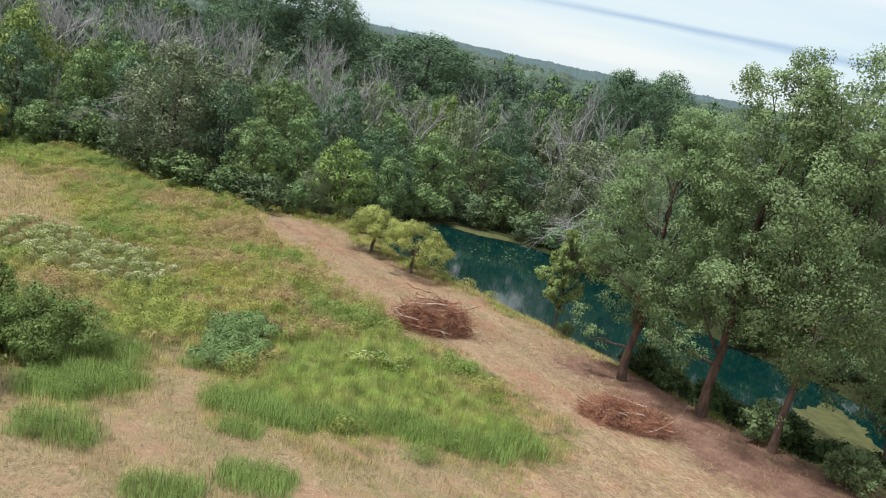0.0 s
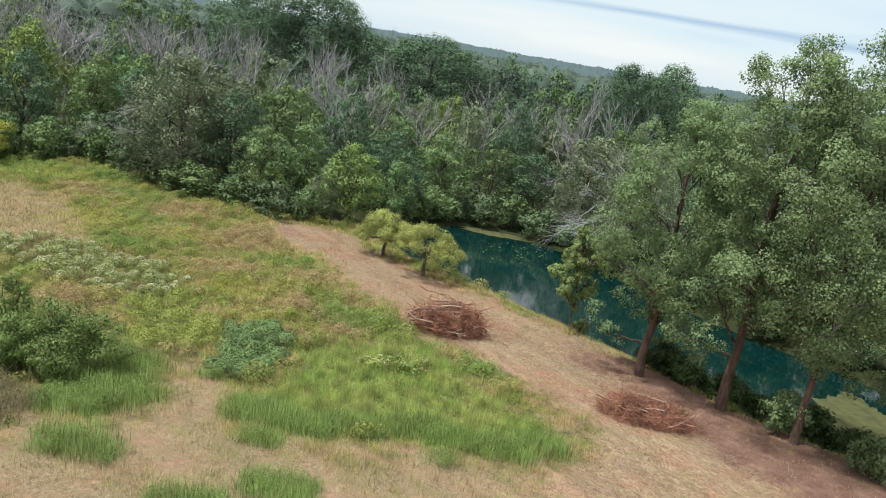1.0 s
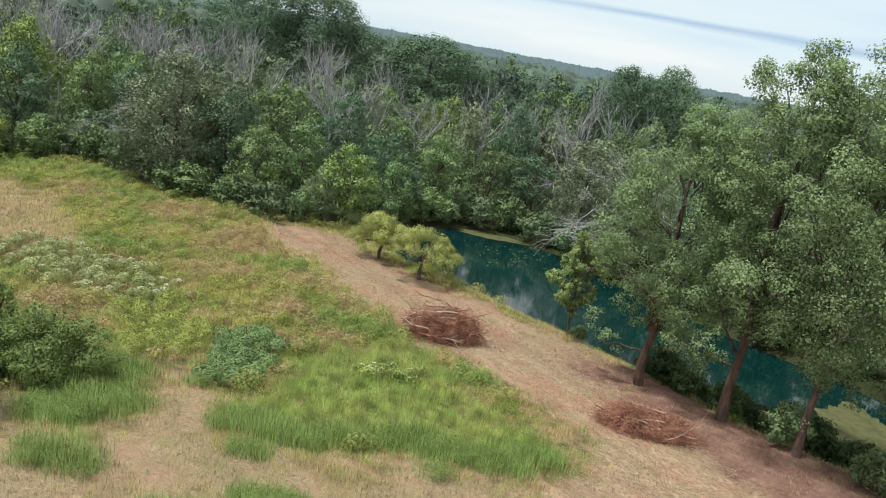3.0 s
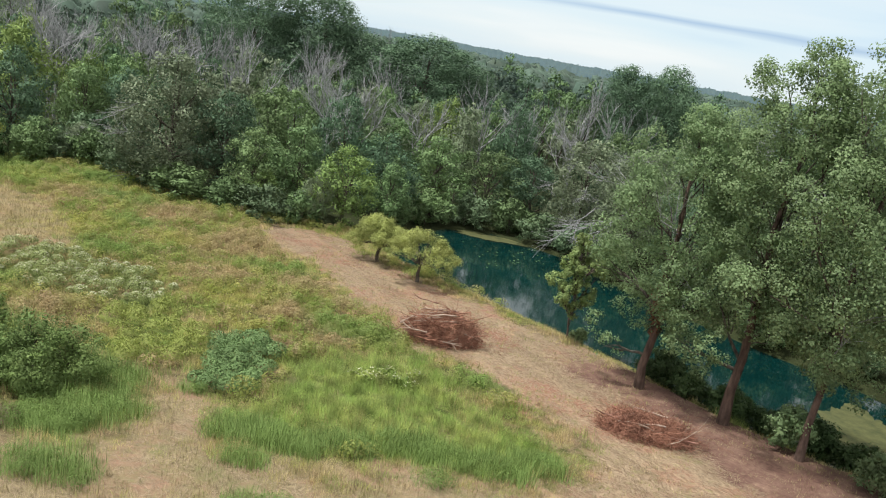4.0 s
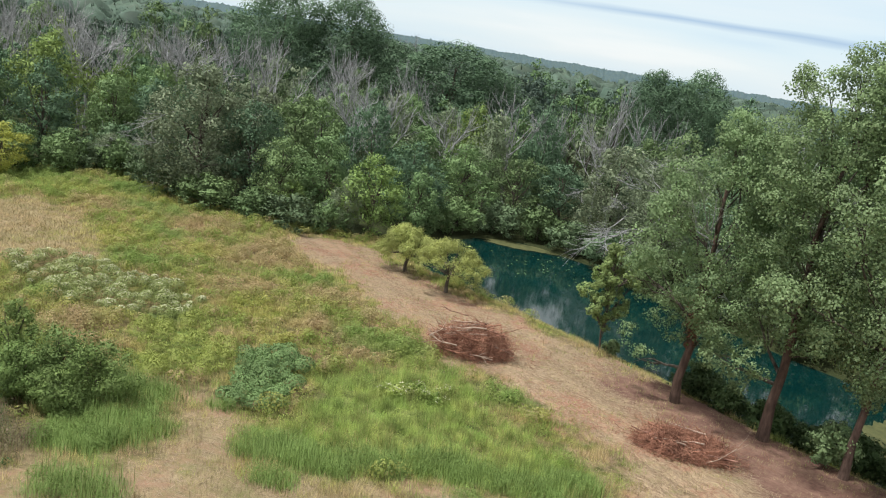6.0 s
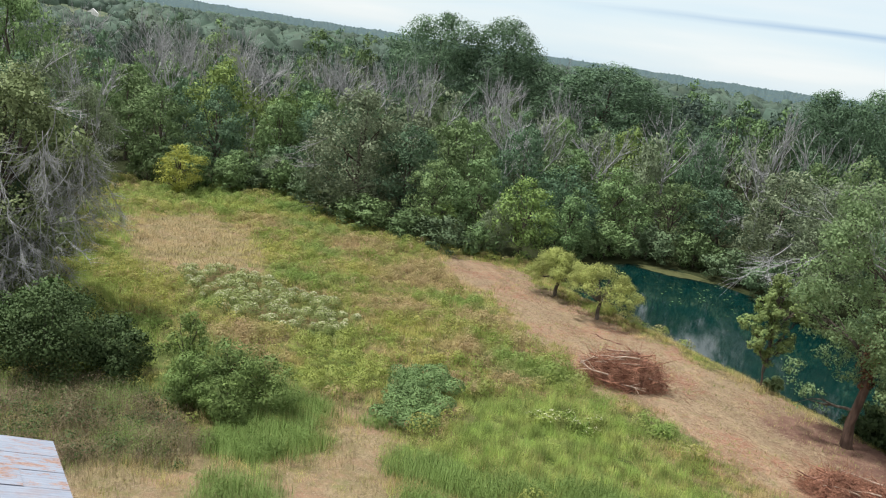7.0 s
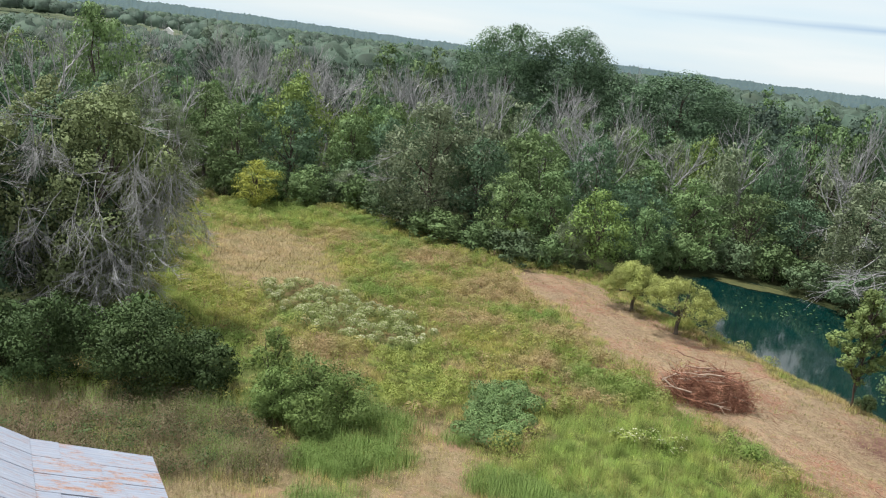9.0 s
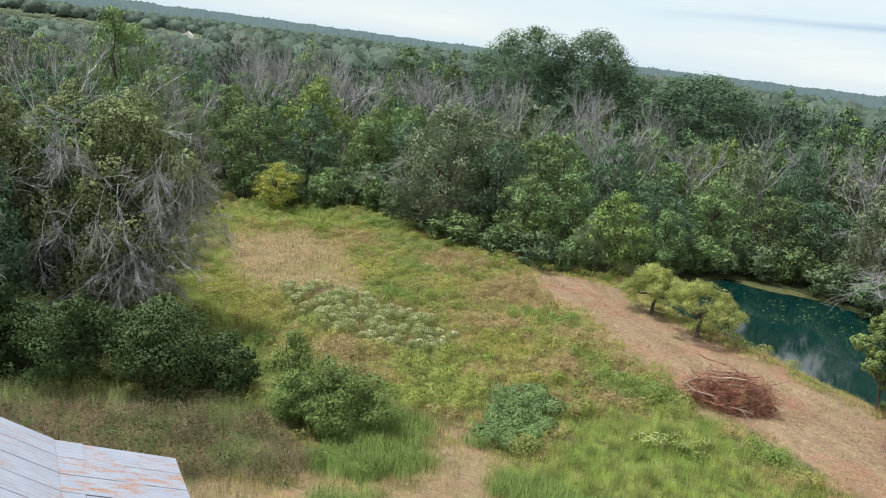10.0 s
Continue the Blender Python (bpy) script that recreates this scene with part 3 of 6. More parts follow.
WOOD = [(-60, 15), (-30, 19), (-24.5, 21.5), (-21.0, 24.2), (-24.5, 30.5), (-29.5, 37.2), (-36.5, 46.5), (-42.0, 53.3), (-39.0, 60.2), (-34.5, 68.8), (-27.8, 65.0), (-24.0, 61.2), (-17.0, 59.2),
        (-9.5, 60.4), (-6.0, 64.5), (-3.2, 69.8), (1.1, 71.0), (5.5, 69.0), (8.4, 65.6), (11.0, 61.4), (14.8, 56.6), (19.2, 51.6), (22.6, 48.2), (25.0, 45.0), (25.4, 40.0), (23.2, 35.6), (22.0, 31), (60, 20), (420, 180), (260, 900), (-700, 900), (-900, 200)]


# patches of one growth in the meadow: x, y and the half widths
DRY_SPOTS = [(-29.5, 46.5, 4.5, 6.0), (-23.2, 41.6, 3.4, 2.4), (-14.4, 49.5, 3.6, 5.0), (-20.0, 54.0, 3.0, 3.6), (-10.4, 28.6, 1.6, 2.6), (-13.2, 41.6, 2.4, 2.0), (-16.6, 31.6, 2.0, 2.2),
             (-8.0, 37.6, 1.9, 1.6), (-5.2, 35.2, 1.3, 1.6), (-8.6, 43.2, 2.2, 2.4), (-14.8, 30.0, 1.5, 1.5), (-2.4, 33.6, 1.2, 1.0), (-27.0, 55.5, 3.0, 2.4), (-5.4, 40.0, 1.4, 1.3)]
YELLOW_SPOTS = [(-25.4, 37.2, 3.2, 4.0), (-22.4, 33.6, 1.8, 2.4), (-23.0, 47.4, 3.0, 3.6), (-33.0, 58.6, 4.0, 2.2), (-11.2, 38.4, 2.6, 2.4), (-12.0, 31.6, 2.2, 3.0), (-17.2, 47.4, 2.0, 1.8), (-9.2, 35.0, 1.6, 1.2), (-26.0, 60.4, 4.0, 1.4)]
FRESH_SPOTS = [(-19.0, 43.0, 3.4, 1.9), (-36.4, 60.0, 5.0, 5.0), (-24.6, 56.6, 3.4, 2.2), (-19.6, 35.6, 1.8, 2.6), (-4.0, 36.9, 2.6, 2.0), (1.0, 33.6, 1.8, 1.8), (-14.0, 35.2, 1.6, 1.4), (-10.4, 46.0, 2.4, 1.4),
               (-3.4, 30.6, 3.2, 3.0), (-21.4, 50.4, 2.0, 1.6), (-6.2, 37.8, 1.4, 1.2), (-15.6, 38.2, 1.4, 1.2), (-29.0, 62.0, 3.2, 2.2), (-17.6, 28.4, 2.0, 2.4), (-20.6, 30.2, 1.6, 2.0)]


def tone(x, y):
    """How dry, yellow and fresh the growth is at these places."""
    x, y = np.asarray(x, float), np.asarray(y, float)
    shift = 0.22 * wobble(x, y, 1.7, 5) + 0.14 * wobble(x, y, 0.6, 9)
    return [np.maximum.reduce([np.clip(1.5 - 1.4 * (np.hypot((x - cx) / rx, (y - cy) / ry) + shift), 0, 1) for cx, cy, rx, ry in spots]) for spots in (DRY_SPOTS, YELLOW_SPOTS, FRESH_SPOTS)]


def give_tone(me):
    """Stores the tone at each point of a mesh."""
    co = np.empty(len(me.vertices) * 3, np.float32)
    me.vertices.foreach_get("co", co)
    co = co.reshape(-1, 3)
    layer = me.color_attributes.new("tone", "FLOAT_COLOR", "POINT")
    layer.data.foreach_set("color", np.stack([*tone(co[:, 0], co[:, 1]), np.ones(len(co))], 1).astype(np.float32).ravel())
    return me


def ground_z(x, y):
    x, y = np.asarray(x, float), np.asarray(y, float)
    z = -0.045 * np.clip(y, -40, 62)
    near = np.clip(1 - np.hypot(x, y - 40) / 120, 0, 1)
    z = z + near * (0.09 * wobble(x, y, 7.0) + 0.03 * wobble(x, y, 1.7, 3))
    far = np.hypot(x, y)
    z = z + 24.0 * np.clip((far - 1300) / 1300, 0, 1) ** 1.5 * (1 + 0.18 * wobble(x, y, 900.0, 5))
    d = inside(POND, x, y)
    bank = WATER - 0.04 + np.where(d > 0, 0.30 * d + 0.02 * d * d, np.maximum(0.45 * d, -1.8))
    return np.minimum(z, bank)


def gz(x, y):
    return float(ground_z(np.array([x]), np.array([y]))[0])


def build_ground():
    def axis(low, high, step, reach):
        mid = np.arange(low, high + 1e-6, step)
        tail = step * np.cumsum(1.16 ** np.arange(1, 200))
        tail = np.append(tail[tail < reach], reach)
        return np.concatenate([low - tail[::-1], mid, high + tail])
    xs, ys = axis(-46, 30, 0.42, 4600), axis(8, 74, 0.42, 4600)
    gx, gy = np.meshgrid(xs, ys)
    x, y = gx.ravel(), gy.ravel()
    z = ground_z(x, y)
    nx, ny = len(xs), len(ys)
    i, j = np.meshgrid(np.arange(nx - 1), np.arange(ny - 1))
    k = (j * nx + i).ravel()
    me = smooth(mesh_of("ground", np.stack([x, y, z], 1), np.stack([k, k + 1, k + nx + 1, k + nx], 1)))
    w = 0.7 * wobble(x, y, 2.2, 2) + 0.25 * wobble(x, y, 0.7, 4)
    far = np.hypot(x, y)
    lush = np.maximum.reduce([0.85 * soft(inside(p, x, y) + w * 1.2, 1.2) for p in (LUSH, LUSH_FAR, LUSH_BUSH, DOCKS, GOLD)])
    dpond = inside(POND, x, y)
    lush = np.maximum(lush, 0.75 * soft(np.abs(dpond - 1.4) - 1.1 + w * 0.4, 0.5) * soft(inside(STRIP, x, y) - 6, 1))
    dry = np.maximum(soft(inside(BARE, x, y) + w * 1.2, 1.0), 0.9 * soft(inside(CUT, x, y) + w * 1.5 + 0.4, 2.2))
    dry = np.maximum(dry, 0.75 * soft(inside(WEEDS, x, y) + w * 0.6))
    strip = soft(inside(STRIP, x, y) + w * 1.5, 2.0)
    earth = 0.9 * soft(inside(EARTH, x, y) + w * 0.8, 1.1)
    earth = np.maximum(earth, soft(dpond + 0.1, 0.2))
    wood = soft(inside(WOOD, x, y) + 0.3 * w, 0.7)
    # far bank takes this dark colour too, as painted shade of the overhang
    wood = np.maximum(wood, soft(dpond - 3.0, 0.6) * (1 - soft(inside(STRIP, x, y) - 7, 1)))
    field = np.clip((far - 230) / 40, 0, 1)
    wood = wood * (1 - field)
    tan = soft(np.hypot((x - 75) / 70, (y - 1230) / 90) - 1, 0.1)
    green = soft(np.abs(np.degrees(np.arctan2(x, y)) + 44.5) - 8.0, 1.0) * np.clip((far - 325) / 20, 0, 1) * np.clip((640 - far) / 40, 0, 1)
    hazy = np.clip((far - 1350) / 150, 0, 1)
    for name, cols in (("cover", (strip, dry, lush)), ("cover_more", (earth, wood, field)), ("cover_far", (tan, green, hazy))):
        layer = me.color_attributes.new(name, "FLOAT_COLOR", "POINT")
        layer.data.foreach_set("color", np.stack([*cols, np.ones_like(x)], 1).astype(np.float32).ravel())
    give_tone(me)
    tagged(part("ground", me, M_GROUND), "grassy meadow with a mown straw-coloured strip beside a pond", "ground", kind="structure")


build_ground()


def build_water():
    bm = bmesh.new()
    pts = np.array(POND)
    c = pts.mean(0)
    ring = []
    for a, b in zip(pts, np.roll(pts, -1, 0)):
        for t in (0, 0.5):
            p = a + (b - a) * t
            ring.append(bm.verts.new((*(p + (p - c) / np.linalg.norm(p - c) * 0.8), WATER)))
    bm.faces.new(ring)
    bmesh.ops.triangulate(bm, faces=bm.faces[:])
    tagged(part("water", bm, M_WATER), "still dark teal pond water reflecting trees and sky", "pond", kind="structure")

    # algae mats
    rng = np.random.default_rng(3)
    for cx, cy, lx, ly, turn in ((1.2, 68.6, 3.3, 1.0, -6), (19.6, 39.6, 4.2, 2.2, 62)):
        bm = bmesh.new()
        vs = []
        for i in range(120):
            a = i * math.tau / 120
            r = 1 + 0.12 * math.sin(3 * a + cx) + 0.07 * math.sin(7 * a) + 0.05 * math.sin(17 * a + cy) + rng.normal() * 0.035
            p = Matrix.Rotation(radians(turn), 2) @ Vector((lx * r * math.cos(a), ly * r * math.sin(a)))
            vs.append(bm.verts.new((cx + p.x, cy + p.y, WATER + 0.012)))
        f = bm.faces.new(vs)
        ext = bmesh.ops.extrude_face_region(bm, geom=[f])
        bmesh.ops.translate(bm, verts=[g for g in ext["geom"] if isinstance(g, bmesh.types.BMVert)], vec=(0, 0, 0.03))
        bmesh.ops.recalc_face_normals(bm, faces=bm.faces[:])
        bmesh.ops.triangulate(bm, faces=bm.faces[:])
        tagged(part("algae_mat", bm, M_ALGAE), "floating olive-yellow algae mat at the pond's edge", "algae", "algae mats")
    # leaves and scum drifting on the water
    n = 60
    x, y = rng.normal(3.2, 2.8, n), rng.normal(63.0, 2.6, n)
    ok = inside(POND, x, y) < -0.4
    x, y = x[ok], y[ok]
    v, f = leaf_quads(np.stack([x, y, np.full(len(x), WATER + 0.02)], 1), np.tile([0, 0, 1.0], (len(x), 1)) + rng.normal(size=(len(x), 3)) * 0.02, 0.24, 0.11, rng)
    tagged(part("floating_scum", mesh_of("floating_scum", v, f), M_DOCK), "scattered pale flecks drifting on the pond", "pond scum", kind="stuff")


build_water()


# ---- trees ----
def tree_template(name, seed, leaf, bark, height=8.0, width=6.0, low=0.5, count=46, size=(0.12, 0.2), per_area=190, length=0.30, leafwide=0.19, dead=0, taper=0.35, trunk=0.16, droop=0.0, limbs=9, each=8, jitter=0.42, upper=False, core=0.6, puff=(0.36, 0.66)):
    """A tree as an empty with trunk and crown, and dead branches where it has them."""
    rng = np.random.default_rng(seed)
    root = new(name)
    cl = crown_clumps(rng, height, low, width, count, size, taper)
    top = bent(rng, (0, 0, -0.3), (rng.normal() * 0.2, rng.normal() * 0.2, height * 0.82), 7, 0.012)
    paths = [(top, np.linspace(trunk, trunk * 0.2, 7))]
    for x, y, z, r in cl[:: max(1, len(cl) // limbs)]:
        h = max(0.5, z * rng.uniform(0.45, 0.7))
        paths.append((bent(rng, (0, 0, min(h, height * 0.75)), (x, y, z), 4, 0.05), np.linspace(trunk * 0.45, 0.02, 4)))
    v, f = tubes(paths, 6)
    part("trunk", smooth(mesh_of("trunk", v, f)), bark, root)
    v, f = clump_leaves(puffs(cl, each, rng, puff), per_area, length, leafwide, rng, 0.72, droop, jitter, upper, core)
    part("crown", mesh_of("crown", v, f), leaf, root)
    if dead:
        for _ in range(dead):
            out = []
            x, y, z, r = cl[rng.integers(len(cl))]
            side = np.array([x, y, 0.0]) / (math.hypot(x, y) + 1e-6)
            sprout(rng, (x * 0.85, y * 0.85, z), side + np.array([0, 0, rng.uniform(-0.6, 0.5)]), width * 0.3, 0.028, 2, out, 0.85, 0.06, 7)
            v, f = tubes(out, 3)
            part("dead_branch", mesh_of("dead_branch", v, f), M_DEAD, root, "bare grey dead branch")
    return root


def dead_template(name, seed, height=10.0, limbs=6, kids=5):
    """A bare tree: a forked trunk, spreading limbs and a haze of twigs."""
    rng = np.random.default_rng(seed)
    root = new(name)
    trunk = bent(rng, (0, 0, -0.3), (rng.normal() * 0.4, rng.normal() * 0.4, height * 0.62), 7, 0.02)
    for i in range(limbs):
        f = 0.5 + 0.49 * i / limbs
        p = trunk[int(f * 6)] + (trunk[min(6, int(f * 6) + 1)] - trunk[int(f * 6)]) * (f * 6 % 1)
        a = i * 2.4 + rng.normal() * 0.4
        lean = rng.uniform(0.35, 0.75)
        out = []
        sprout(rng, p, (math.cos(a) * lean, math.sin(a) * lean, 0.9), height * (0.56 - 0.24 * f), 0.082, 2, out, 0.62, -0.03, kids, 5)
        v, f = tubes(out, 3)
        part("limb", mesh_of("limb", v, f), M_DEAD, root)
    v, f = tubes([(trunk, np.linspace(0.17, 0.08, 7))], 6)
    part("trunk", smooth(mesh_of("trunk", v, f)), M_DEAD, root)
    return root


def kinds(name, leaf, seeds, **more):
    return [tree_template(name, s, leaf, M_BARK, **more) for s in seeds]


# detailed trees for the wood's edge, and coarser ones ("_back") for the rows behind
NEAR = dict(per_area=165, length=0.135, leafwide=0.098, count=25, size=(0.13, 0.23), each=5)
BACK = dict(per_area=58, length=0.21, leafwide=0.15, count=20, size=(0.15, 0.25), limbs=4, each=4, jitter=0.4, upper=True)
MID = dict(per_area=125, length=0.145, leafwide=0.105, count=23, size=(0.14, 0.24), limbs=4, each=5)
T_ASH, T_OAK = "mid-green leafy tree standing in the woodland edge", "dark green dense leafy tree in the woods"
T_LIME, T_GREY = "yellow-green leafy tree at the wood's edge", "grey-green feathery tree with dead grey twigs"
SPECIES = {
    "ash": (kinds("broadleaf_tree", M_ASH, (11, 12, 15), **NEAR), 8.0, 6.0, T_ASH, "tree"),
    "oak": (kinds("broadleaf_tree", M_OAK, (21, 22, 25), **NEAR, taper=0.15), 8.0, 6.0, T_OAK, "tree"),
    "lime": (kinds("broadleaf_tree", M_LIME, (31,), **NEAR), 8.0, 6.0, T_LIME, "tree"),
    "silver": (kinds("grey_tree", M_SILVER, (41, 42), per_area=300, length=0.11, leafwide=0.065, count=34, size=(0.1, 0.19), each=6, dead=6, droop=1.0, core=0.7), 8.0, 6.0, T_GREY, "tree"),
    "ash_back": (kinds("broadleaf_tree", M_ASH, (13, 14), **BACK), 8.0, 6.0, "mid-green leafy tree inside the wood", "tree"),
    "oak_back": (kinds("broadleaf_tree", M_OAK, (23, 24), **BACK, taper=0.1), 8.0, 6.0, T_OAK, "tree"),
    "lime_back": (kinds("broadleaf_tree", M_LIME, (32,), **BACK), 8.0, 6.0, "yellow-green leafy tree inside the wood", "tree"),
    "silver_back": (kinds("grey_tree", M_SILVER, (43,), **BACK, dead=3), 8.0, 6.0, "grey-green tree inside the wood", "tree"),
    "ash_mid": (kinds("broadleaf_tree", M_ASH, (16, 17), **MID), 8.0, 6.0, "mid-green leafy tree inside the wood", "tree"),
    "oak_mid": (kinds("broadleaf_tree", M_OAK, (28, 29), **MID, taper=0.1), 8.0, 6.0, T_OAK, "tree"),
    "lime_mid": (kinds("broadleaf_tree", M_LIME, (33,), **MID), 8.0, 6.0, "yellow-green leafy tree inside the wood", "tree"),
    "silver_mid": (kinds("grey_tree", M_SILVER, (44,), **MID, dead=3), 8.0, 6.0, "grey-green tree inside the wood", "tree"),
    "tall": (kinds("tall_tree", M_OAK, (26, 27), height=18.0, width=10.5, low=4.0, count=52, size=(0.15, 0.24), per_area=72, length=0.185, leafwide=0.125, each=6, jitter=0.4, taper=0.0, trunk=0.3, core=0.75), 18.0, 10.5, "tall dark green tree rising above the canopy", "tree"),
    "dead": ([dead_template("dead_tree", 51), dead_template("dead_tree", 52, limbs=7), dead_template("dead_tree", 53, limbs=5, kids=6), dead_template("dead_tree", 54, limbs=4, kids=6)], 10.0, 6.5, "bare dead tree with pale grey branches", "dead tree"),
    "shrub": ([tree_template("shrub", 61, M_SHRUB, M_BARK, 3.0, 4.0, 0.1, 18, (0.15, 0.25), 140, 0.155, 0.1, trunk=0.05, limbs=5, each=5),
               tree_template("shrub", 62, M_ASH, M_BARK, 3.0, 4.0, 0.1, 18, (0.15, 0.26), 140, 0.155, 0.1, trunk=0.05, limbs=5, each=5)], 3.0, 4.0, "low rounded dark green shrub at the meadow's edge", "shrub"),
    "gold": (kinds("broadleaf_tree", M_GOLDLEAF, (34,), **NEAR), 8.0, 6.0, "bright yellow-green small tree at the meadow's end", "tree"),
    # dark leaf colour stands in for the deep shade among these trees
    "close": (kinds("broadleaf_tree", M_OAK, (81, 82), per_area=230, length=0.125, leafwide=0.085, count=34, size=(0.12, 0.2), each=6, dead=4), 8.0, 6.0, "dark green leafy tree behind the shed", "tree"),
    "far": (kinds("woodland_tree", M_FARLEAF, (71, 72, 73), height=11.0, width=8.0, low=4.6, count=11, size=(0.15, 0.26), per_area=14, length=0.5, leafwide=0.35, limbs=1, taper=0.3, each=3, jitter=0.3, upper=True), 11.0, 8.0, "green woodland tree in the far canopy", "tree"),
}
PLACED = []
_used = {}


def plant(kind, x, y, height, width, which=None, turn=None, label="", group="woodland trees", spread=True):
    """Stands one tree of a kind at a place: the kind's own template first, copies of it after."""
    made, h0, w0, text, cat = SPECIES[kind]
    i = (len(PLACED) if which is None else which) % len(made)
    root = made[i]
    turn = random.uniform(0, 360) if turn is None else turn
    m = pose(x, y, gz(x, y) - 0.05, 0, 0, turn) @ Matrix.Diagonal((width / w0, width / w0, height / h0, 1))
    if _used.get((kind, i)):
        ob = copy_thing(root, m)
        ob.matrix_basis = m
    else:
        ob = root
        ob.matrix_basis = m
        _used[(kind, i)] = True
    tagged(ob, label or text, cat, group)
    if spread:
        PLACED.append((x, y, 1.6 if kind == "dead" else width))
    return ob


# trees and shrubs along the wood's edge, from the far corner of the meadow to the pond
EDGE = [
    ("gold", -37.4, 58.6, 4.1, 4.0), ("shrub", -42.6, 62.0, 3.4, 4.6), ("shrub", -40.6, 63.6, 3.6, 4.4), ("shrub", -35.6, 63.4, 3.0, 3.6), ("shrub", -35.0, 65.8, 2.6, 3.6), ("shrub", -32.4, 66.9, 2.9, 4.0), ("shrub", -29.8, 66.0, 2.6, 3.8), ("shrub", -38.6, 62.0, 3.6, 4.6), ("shrub", -34.0, 69.0, 3.6, 4.6), ("ash", -36.0, 65.0, 3.7, 4.4), ("silver", -33.6, 67.6, 3.4, 3.4), ("ash", -30.8, 67.2, 3.4, 3.2), ("oak", -28.4, 66.6, 4.6, 4.6),
    ("silver", -24.6, 63.6, 11.0, 9.6), ("oak", -20.6, 64.4, 8.4, 6.6), ("shrub", -22.3, 60.6, 2.6, 5.4), ("shrub", -26.2, 63.0, 2.6, 3.8), ("shrub", -18.6, 60.0, 2.3, 4.0), ("shrub", -15.6, 59.4, 2.5, 4.6), ("shrub", -13.0, 59.6, 2.4, 3.2),
    ("ash", -17.6, 62.2, 6.4, 5.4), ("ash", -14.2, 62.8, 7.2, 5.6), ("lime", -10.3, 61.2, 6.4, 5.6), ("silver", -11.9, 60.6, 4.6, 3.0), ("ash", -7.2, 63.2, 5.6, 4.4), ("oak", -8.4, 66.8, 7.0, 6.0),
    ("ash", -4.6, 71.6, 7.2, 6.6), ("ash", -8.6, 72.6, 8.2, 7.0), ("ash", 0.0, 74.2, 7.0, 7.0), ("oak", 3.8, 74.6, 6.6, 6.6), ("silver", 8.0, 70.6, 9.6, 8.0), ("shrub", -4.6, 68.6, 2.8, 4.4), ("shrub", -1.4, 70.9, 2.8, 4.6), ("shrub", 2.4, 71.4, 2.8, 4.6), ("shrub", 5.6, 69.0, 2.6, 4.4), ("shrub", -6.8, 65.4, 2.8, 4.0),
    ("silver", 11.6, 64.6, 10.0, 8.0), ("oak", 15.6, 59.6, 9.6, 7.5), ("silver", 19.6, 54.0, 10.6, 7.5), ("silver", 12.6, 70.6, 9.6, 7.0), ("shrub", 7.8, 66.2, 2.8, 4.4), ("shrub", 10.4, 62.4, 2.8, 4.4), ("shrub", 14.2, 57.2, 2.8, 4.4), ("shrub", 18.8, 51.6, 2.8, 4.4), ("shrub", 22.4, 48.6, 2.6, 4.0), ("shrub", 24.8, 45.2, 2.4, 3.6),
    ("lime", -16.2, 60.9, 3.6, 3.0), ("oak", -31.5, 71.0, 8.2, 6.0), ("ash", -35.4, 71.0, 8.0, 6.0), ("oak", -39.4, 67.0, 8.4, 6.4), ("ash", -43.0, 64.0, 8.0, 6.4), ("lime", -36.6, 74.0, 8.6, 6.0), ("oak", -27.0, 70.0, 9.6, 6.5),
]
for k, x, y, h, w in EDGE:
    plant(k, x, y, h, w)
for x, y, h, w in ((-12.0, 73.0, 11.4, 7.4), (-15.0, 75.5, 10.4, 6.4), (-25.2, 84.0, 13.0, 6.2), (-28.4, 88.0, 12.4, 6.0), (-42.0, 82.0, 12.0, 7.6), (-46.0, 86.0, 11.6, 7.0), (-55.6, 79.8, 12.6, 7.6), (-1.2, 82.0, 11.4, 6.6),
                   (2.4, 84.0, 11.0, 6.0), (-7.0, 78.0, 10.2, 6.0), (-20.5, 90.0, 12.8, 6.4), (-51.0, 76.0, 11.4, 6.6), (-60.0, 86.0, 12.0, 7.0), (-37.0, 90.0, 12.6, 7.0), (-66.0, 62.0, 11.6, 7.4), (-33.0, 80.0, 11.2, 6.0), (7.8, 86.0, 11.4, 6.0),
                   (-48.0, 62.0, 10.0, 6.4), (12.0, 84.0, 12.4, 7.0), (-17.0, 84.0, 11.6, 6.4), (-70.0, 74.0, 12.0, 7.0), (-22.0, 100.0, 13.4, 6.0), (-13.0, 96.0, 12.6, 6.4), (-62.0, 96.0, 12.6, 7.0), (-78.0, 90.0, 12.8, 7.0)):
    plant("dead", x, y, h, w)
